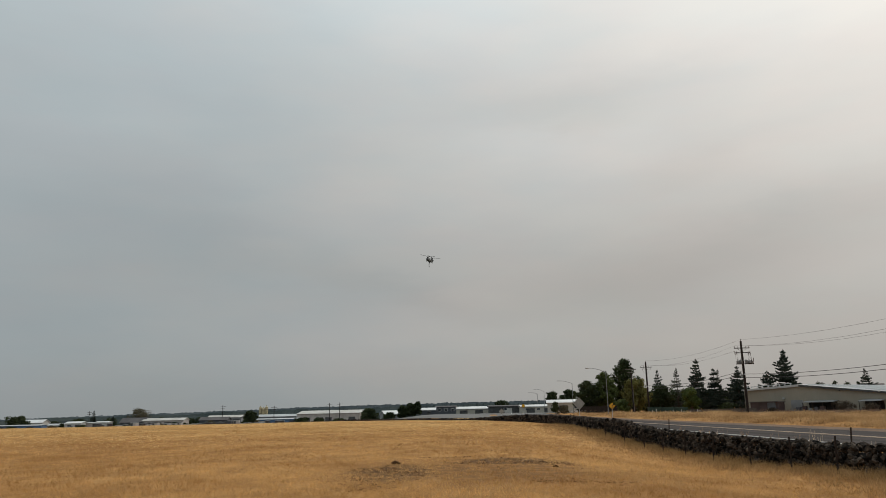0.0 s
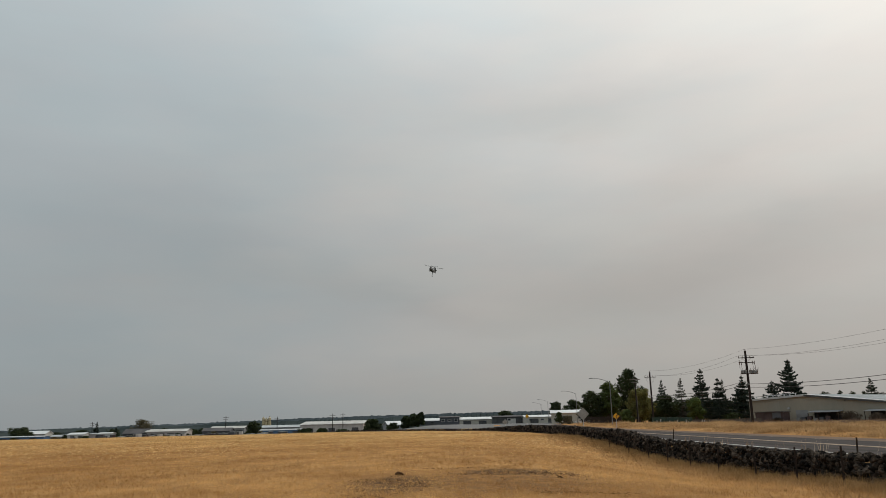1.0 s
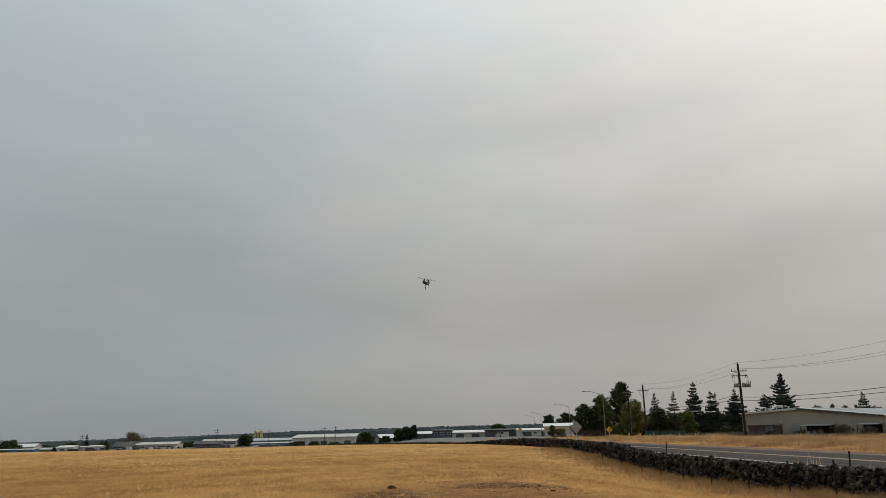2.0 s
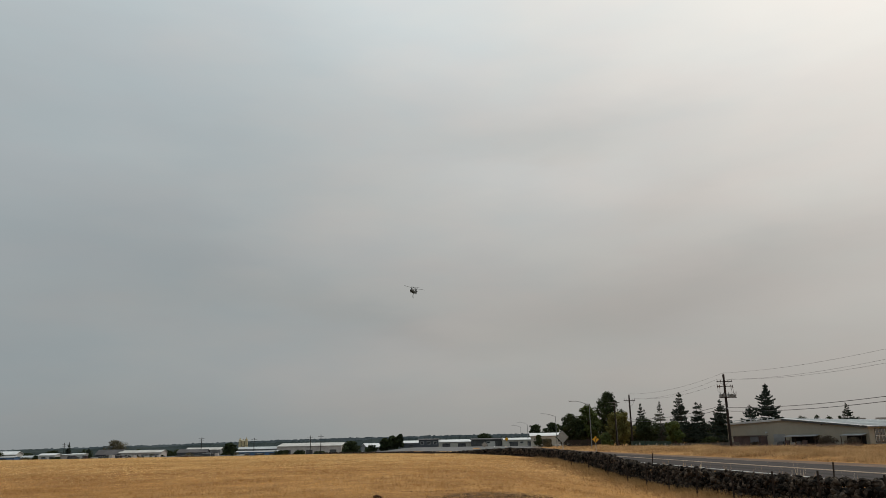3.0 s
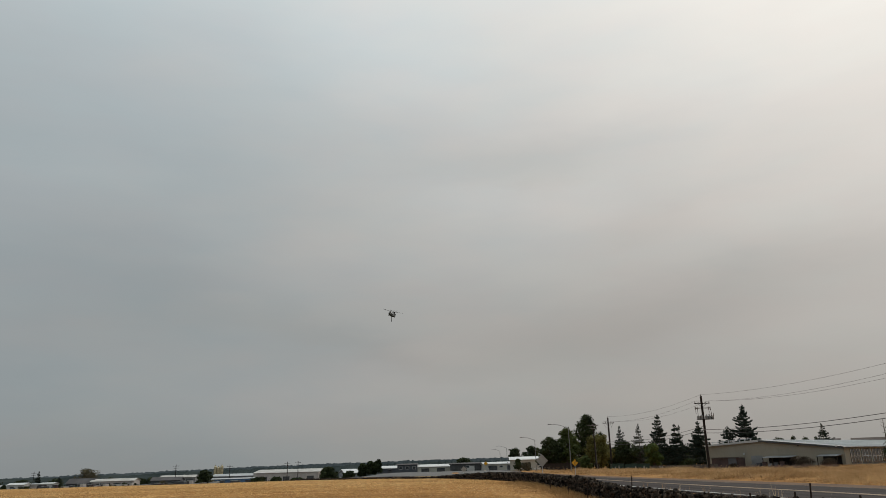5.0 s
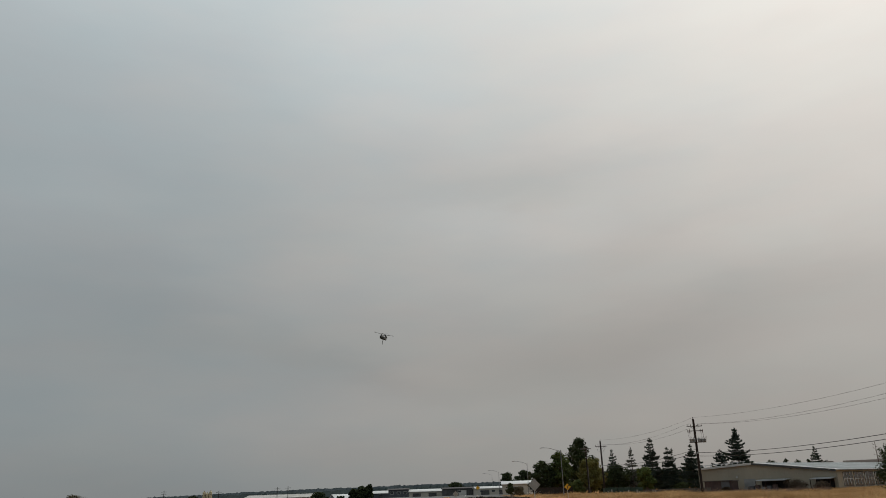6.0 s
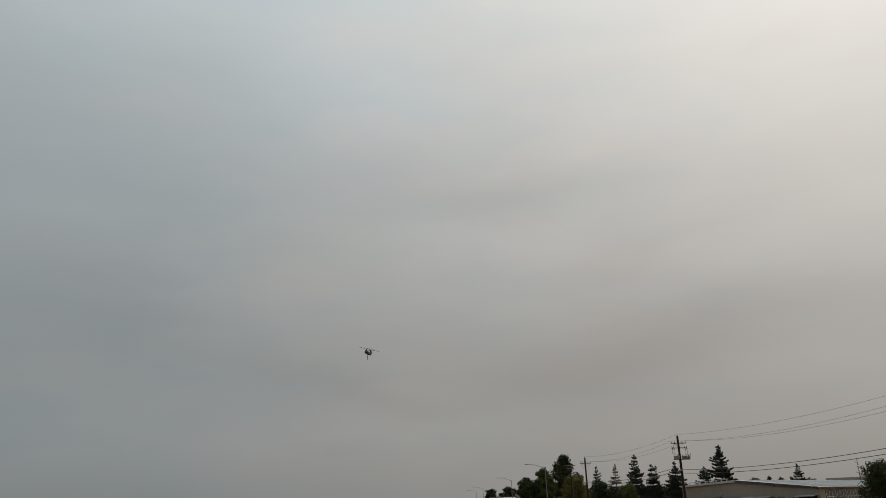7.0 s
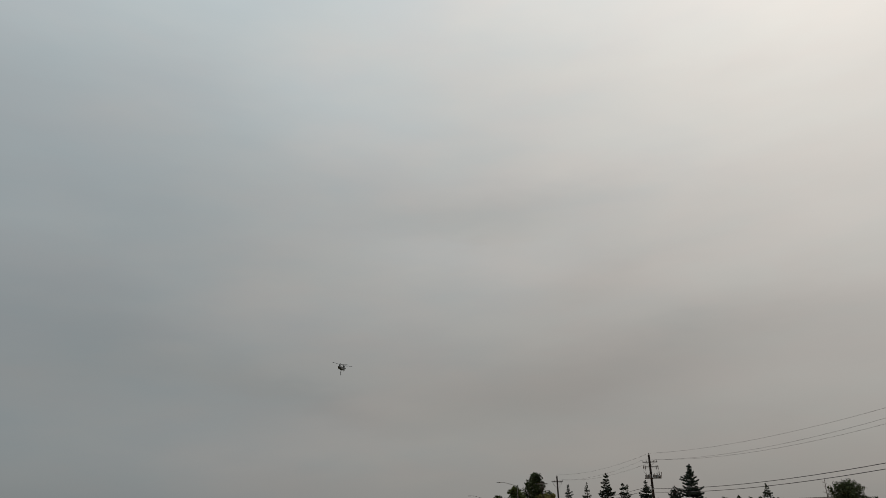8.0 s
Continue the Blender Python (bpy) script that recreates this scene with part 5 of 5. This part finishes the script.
# ---- grass ----
def tufts(name, rng, xs, ys, tall, wide, blades, material, label, bend=0.55):
    """Bunches of dry blades as one mesh."""
    n = len(xs)
    zs = height(xs, ys) - 0.03
    base = np.repeat(np.stack([xs, ys, zs], 1), blades, 0)
    h = np.repeat(tall, blades) * (0.6 + 0.6 * rng.random(n * blades))
    w = np.repeat(wide, blades) * (0.7 + 0.6 * rng.random(n * blades))
    a = rng.random(n * blades) * math.tau
    out = np.stack([np.cos(a), np.sin(a), 0 * a], 1)
    side = np.stack([-np.sin(a), np.cos(a), 0 * a], 1) * w[:, None] * 0.5
    spread = np.repeat(wide, blades)[:, None] * 2.2
    foot = base + out * spread * rng.random((n * blades, 1))
    lean = bend * (0.3 + rng.random((n * blades, 1))) * h[:, None]
    tip = foot + out * lean + np.stack([0 * h, 0 * h, h], 1)
    verts = np.stack([foot - side, foot + side, tip], 1).reshape(-1, 3)
    k = np.arange(n * blades) * 3
    me = bpy.data.meshes.new(name)
    me.from_pydata(verts.tolist(), [], np.stack([k, k + 1, k + 2], 1).tolist())
    me.materials.append(material)
    tagged(new(name, me), label, "grass", "", "stuff")


def patch_keep(rng, xs, ys):
    """Fewer tufts on the bare patch."""
    r = ((xs - 0.6) / 5.0) ** 2 + ((ys - 23.6) / 6.4) ** 2
    return rng.random(len(xs)) < np.clip(0.4 + 0.6 * ease(0.35, 1.05, r), 0, 1)


def sow_field():
    rng = np.random.default_rng(2)
    n = 130000
    ys = 11.5 * np.exp(rng.random(n) * math.log(175 / 11.5))
    xs = (rng.random(n) * 1.36 - 0.72) * (ys + 3)
    edge = 12.6 - 0.0 * ys
    keep = (xs < edge) & patch_keep(rng, xs, ys) & ~((ys > 85) & (xs > 11.5 - 0.0026 * (ys - 85) ** 2))
    xs, ys = xs[keep], ys[keep]
    tall = 0.05 + 0.07 * rng.random(len(xs)) + 0.0002 * ys
    wide = 0.006 + 0.00045 * ys
    tufts("field_grass", rng, xs, ys, tall, wide, 4, M_STRAW, "short dry golden grass over the field", 1.5)
    n = 16000
    ys = 12.0 * np.exp(rng.random(n) * math.log(60 / 12.0))
    xs = (rng.random(n) * 1.36 - 0.72) * (ys + 3)
    clump = np.array([noise.noise((a * 0.35, b * 0.22, 9.0)) for a, b in zip(xs, ys)])
    keep = (xs < 12.4) & patch_keep(rng, xs, ys) & (clump > -0.05)
    xs, ys = xs[keep], ys[keep]
    tufts("pale_grass", rng, xs, ys, 0.07 + 0.10 * rng.random(len(xs)), 0.004 + 0.0004 * ys, 4, M_PALE, "paler bleached stalks standing in the field grass", 1.0)
    # taller seed heads along the foot of the wall and near the camera's side
    n = 17000
    ys = 14 + rng.random(n) ** 1.8 * 70
    xs = 12.75 - np.abs(rng.normal(size=n)) * 1.4
    tufts("wall_foot_grass", rng, xs, ys, 0.08 + 0.30 * rng.random(n) ** 3, 0.006 + 0.0003 * ys, 5, M_FOOT, "taller pale dry grass at the foot of the wall", 1.2)
    n = 1700
    ys = 15 + rng.random(n) ** 1.5 * 45
    xs = 12.6 - np.abs(rng.normal(size=n)) * 0.55
    tufts("foot_weeds", rng, xs, ys, 0.05 + 0.15 * rng.random(n) ** 2, 0.009 + 0.0004 * ys, 6, M_WEED, "brown withered weeds at the foot of the wall", 1.3)
    n = 105000
    ys = 36 + rng.random(n) ** 0.5 * 134
    xs = (rng.random(n) * 1.3 - 0.72) * ys
    keep = xs < 11.0
    xs, ys = xs[keep], ys[keep]
    tufts("far_pale_grass", rng, xs, ys, 0.07 + 0.08 * rng.random(len(xs)), 0.00062 * ys, 4, M_CREST, "paler grass towards the crest of the field, sheen put in its colour", 1.0)
    # arching clumps leaning on the foot of the wall
    n = 5200
    ys = 14.5 + rng.random(n) ** 1.4 * 60
    xs = 12.45 - np.abs(rng.normal(size=n)) * 0.38
    clump = np.array([noise.noise((b * 0.9, a * 0.5, 31.0)) for a, b in zip(xs, ys)])
    xs, ys, clump = xs[clump > -0.12], ys[clump > -0.12], clump[clump > -0.12]
    tufts("wall_tussocks", rng, xs, ys, 0.16 + 0.42 * clump + 0.12 * rng.random(len(xs)), 0.005 + 0.0003 * ys, 6, M_FOOT, "arching dry tussocks leaning on the stone wall", 0.9)
    n = 420
    ys = 18 + rng.random(n) * 90
    xs = 14.1 + rng.random(n) * 0.9
    tufts("roadside_grass", rng, xs, ys, 0.15 + 0.55 * rng.random(n) ** 3, 0.006 + 0.0003 * ys, 4, M_PALE, "sparse pale dry grass between wall and road", 0.6)
    n = 140000
    ys = 34 + rng.random(n) * 136
    xs = 26.3 + rng.random(n) ** 0.8 * (14 + ys * 0.42)
    xs += road_mid(ys) - 20.0
    thick = np.array([noise.noise((a * 0.16, b * 0.11, 2.0)) + 0.6 * noise.noise((a * 0.5, b * 0.4, 5.0)) for a, b in zip(xs, ys)]).clip(-0.5, 1.0)
    tufts("verge_grass", rng, xs, ys, (0.22 + 0.16 * rng.random(n) + 0.60 * thick).clip(0.08) * (1 - 0.45 * ease(40, 60, xs)), 0.014 + 0.0002 * ys, 6, M_VERGE, "tall dry brown grass on the verge past the road", 1.2)


sow_field()


def sow_verge_mix():
    rng = np.random.default_rng(12)
    for count, material, low, more, label in ((7000, M_PALE, 0.28, 0.32, "bleached seed stalks standing over the verge grass"), (7500, M_WEED, 0.2, 0.3, "brown withered weeds on the verge")):
        ys = 36 + rng.random(count) * 120
        xs = 26.4 + rng.random(count) ** 0.9 * (12 + ys * 0.36) + road_mid(ys) - 20.0
        clump = np.array([noise.noise((a * 0.22, b * 0.13, 14.0 + low)) for a, b in zip(xs, ys)])
        keep = clump > 0.05
        xs, ys = xs[keep], ys[keep]
        tall = (low + more * rng.random(len(xs))) * (1 + (0.3 if material is M_WEED else -0.3) * ease(40, 60, xs))
        tufts("verge_stalks", rng, xs, ys, tall, 0.010 + 0.0002 * ys, 5, material, label, 0.9)
    # dead grey weeds in drifts before the warehouse
    count = 3400
    ys = 128 + rng.random(count) * 34
    xs = 0.34 * ys + rng.random(count) * (8 + 0.17 * ys)
    clump = np.array([noise.noise((a * 0.3, b * 0.16, 40.0)) + 0.5 * noise.noise((a * 1.1, b * 0.4, 44.0)) for a, b in zip(xs, ys)])
    xs, ys, clump = xs[clump > 0.0], ys[clump > 0.0], clump[clump > 0.0]
    tufts("dead_weeds", rng, xs, ys, 0.30 + 0.75 * clump + 0.25 * rng.random(len(xs)), 0.012 + 0.0002 * ys, 5, M_THISTLE, "grey dead weeds standing in drifts before the warehouse", 0.55)
    # a few tall bent stalks behind the wall
    xs = np.array([14.5, 14.55, 14.6, 14.5, 14.7, 14.6, 14.4])
    ys = np.array([30.2, 30.3, 31.2, 30.5, 42.0, 26.9, 26.5])
    tufts("tall_stalks", rng, xs, ys, np.array([1.05, 0.9, 1.1, 0.8, 0.8, 0.9, 0.8]), 0.036 + 0 * ys, 2, M_BLEACH, "few tall bleached stalks beside the road", 0.35)


sow_verge_mix()


# ---- the dry stone wall, its stones last ----
def wall_line(s):
    """The wall's middle line: straight along the road, then bending away across the field. s in metres from its start."""
    if s < 72:
        return Vector((12.95, 14 + s, 0)), Vector((0, 1, 0))
    k = s - 72
    turn = radians(min(62.0, 0.62 * k)) if k < 100 else radians(62)
    x, y, step = 12.95, 86.0, 1.0
    for i in range(int(k)):
        a = radians(min(62.0, 0.55 * max(i - 4, 0)))
        x, y = x - math.sin(a) * step, y + math.cos(a) * step
    a = radians(min(62.0, 0.55 * max(int(k) - 4, 0)))
    return Vector((x, y, 0)), Vector((-math.sin(a), math.cos(a), 0))


def slim(s):
    """The wall gets lower where it leaves the road."""
    return 1.0 - 0.68 * float(ease(98, 126, s))


def build_wall():
    rng = random.Random(9)
    verts, faces = [], []
    end = 168
    for i in range(0, end + 1, 2):
        p, d = wall_line(i)
        n = Vector((d.y, -d.x, 0))
        z = level(p.x, p.y)
        tall = 0.6 * slim(i)
        for u, h in ((-0.34, -0.2), (-0.2, tall), (0.2, tall), (0.34, -0.2)):
            q = p + n * u
            verts.append((q.x, q.y, z + h))
    m = end // 2
    for i in range(m):
        for j in range(3):
            k = 4 * i + j
            faces.append((k, k + 4, k + 5, k + 1))
    faces += [(0, 1, 2, 3), (4 * m + 3, 4 * m + 2, 4 * m + 1, 4 * m)]
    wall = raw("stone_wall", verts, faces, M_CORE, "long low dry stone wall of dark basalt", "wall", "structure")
    near, rest = [], []
    s = 0.0
    while s < end:
        far = s > 85
        size = 0.185 if s < 45 else (0.22 if not far else 0.28)
        p, d = wall_line(s)
        n = Vector((d.y, -d.x, 0))
        heading = math.degrees(math.atan2(d.y, d.x))
        z = level(p.x, p.y)
        crest = (0.83 + 0.2 * noise.noise((s * 0.45, 1, 0))) * slim(s) * (1 + 0.2 * float(ease(10, 18, s) * (1 - ease(40, 58, s)))) * (1 + 0.12 * float(ease(32, 50, s) * (1 - ease(85, 115, s)))) * (0.62 if 9.2 < s < 9.9 else 1.0)
        rows = int(crest / (size * 0.72)) + 1
        for r in range(rows):
            zz = (r + 0.45) * crest / rows
            for face in (-1, 0, 1):
                if face == 0 and r < rows - 1:
                    continue
                if face == 1 and r < rows - 2:
                    continue
                w = size * rng.choice((0.65, 0.8, 0.95, 1.05, 1.2, 1.6))
                u = face * (0.47 - 0.17 * zz) + rng.uniform(-0.08, 0.08)
                q = p + n * u + d * rng.uniform(-0.12, 0.12) * (1 + far)
                m = pose(q.x, q.y, z + zz + rng.uniform(-0.04, 0.05), rng.uniform(-50, 50), rng.uniform(-50, 50), heading + rng.uniform(-90, 90))
                m = m @ Matrix.Diagonal((w * rng.uniform(1.0, 1.35), w, w * rng.uniform(0.85, 1.2), 1))
                (near if 10.0 < s < 20.0 and face <= 0 else rest).append((m, rng.randrange(14)))
        s += size * 0.96
    v, f = joined(rest)
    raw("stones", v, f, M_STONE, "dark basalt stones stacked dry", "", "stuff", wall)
    meshes = []
    for v, f in SHAPES:
        me = bpy.data.meshes.new("stone")
        me.from_pydata(v, [], f)
        me.materials.append(M_STONE)
        meshes.append(me)
    for m, k in near[:300]:
        ob = new("stone", meshes[k])
        ob.parent = wall
        ob.matrix_basis = m
    if near[300:]:
        v, f = joined(near[300:])
        raw("stones", v, f, M_STONE, "", "", "stuff", wall)


build_wall()
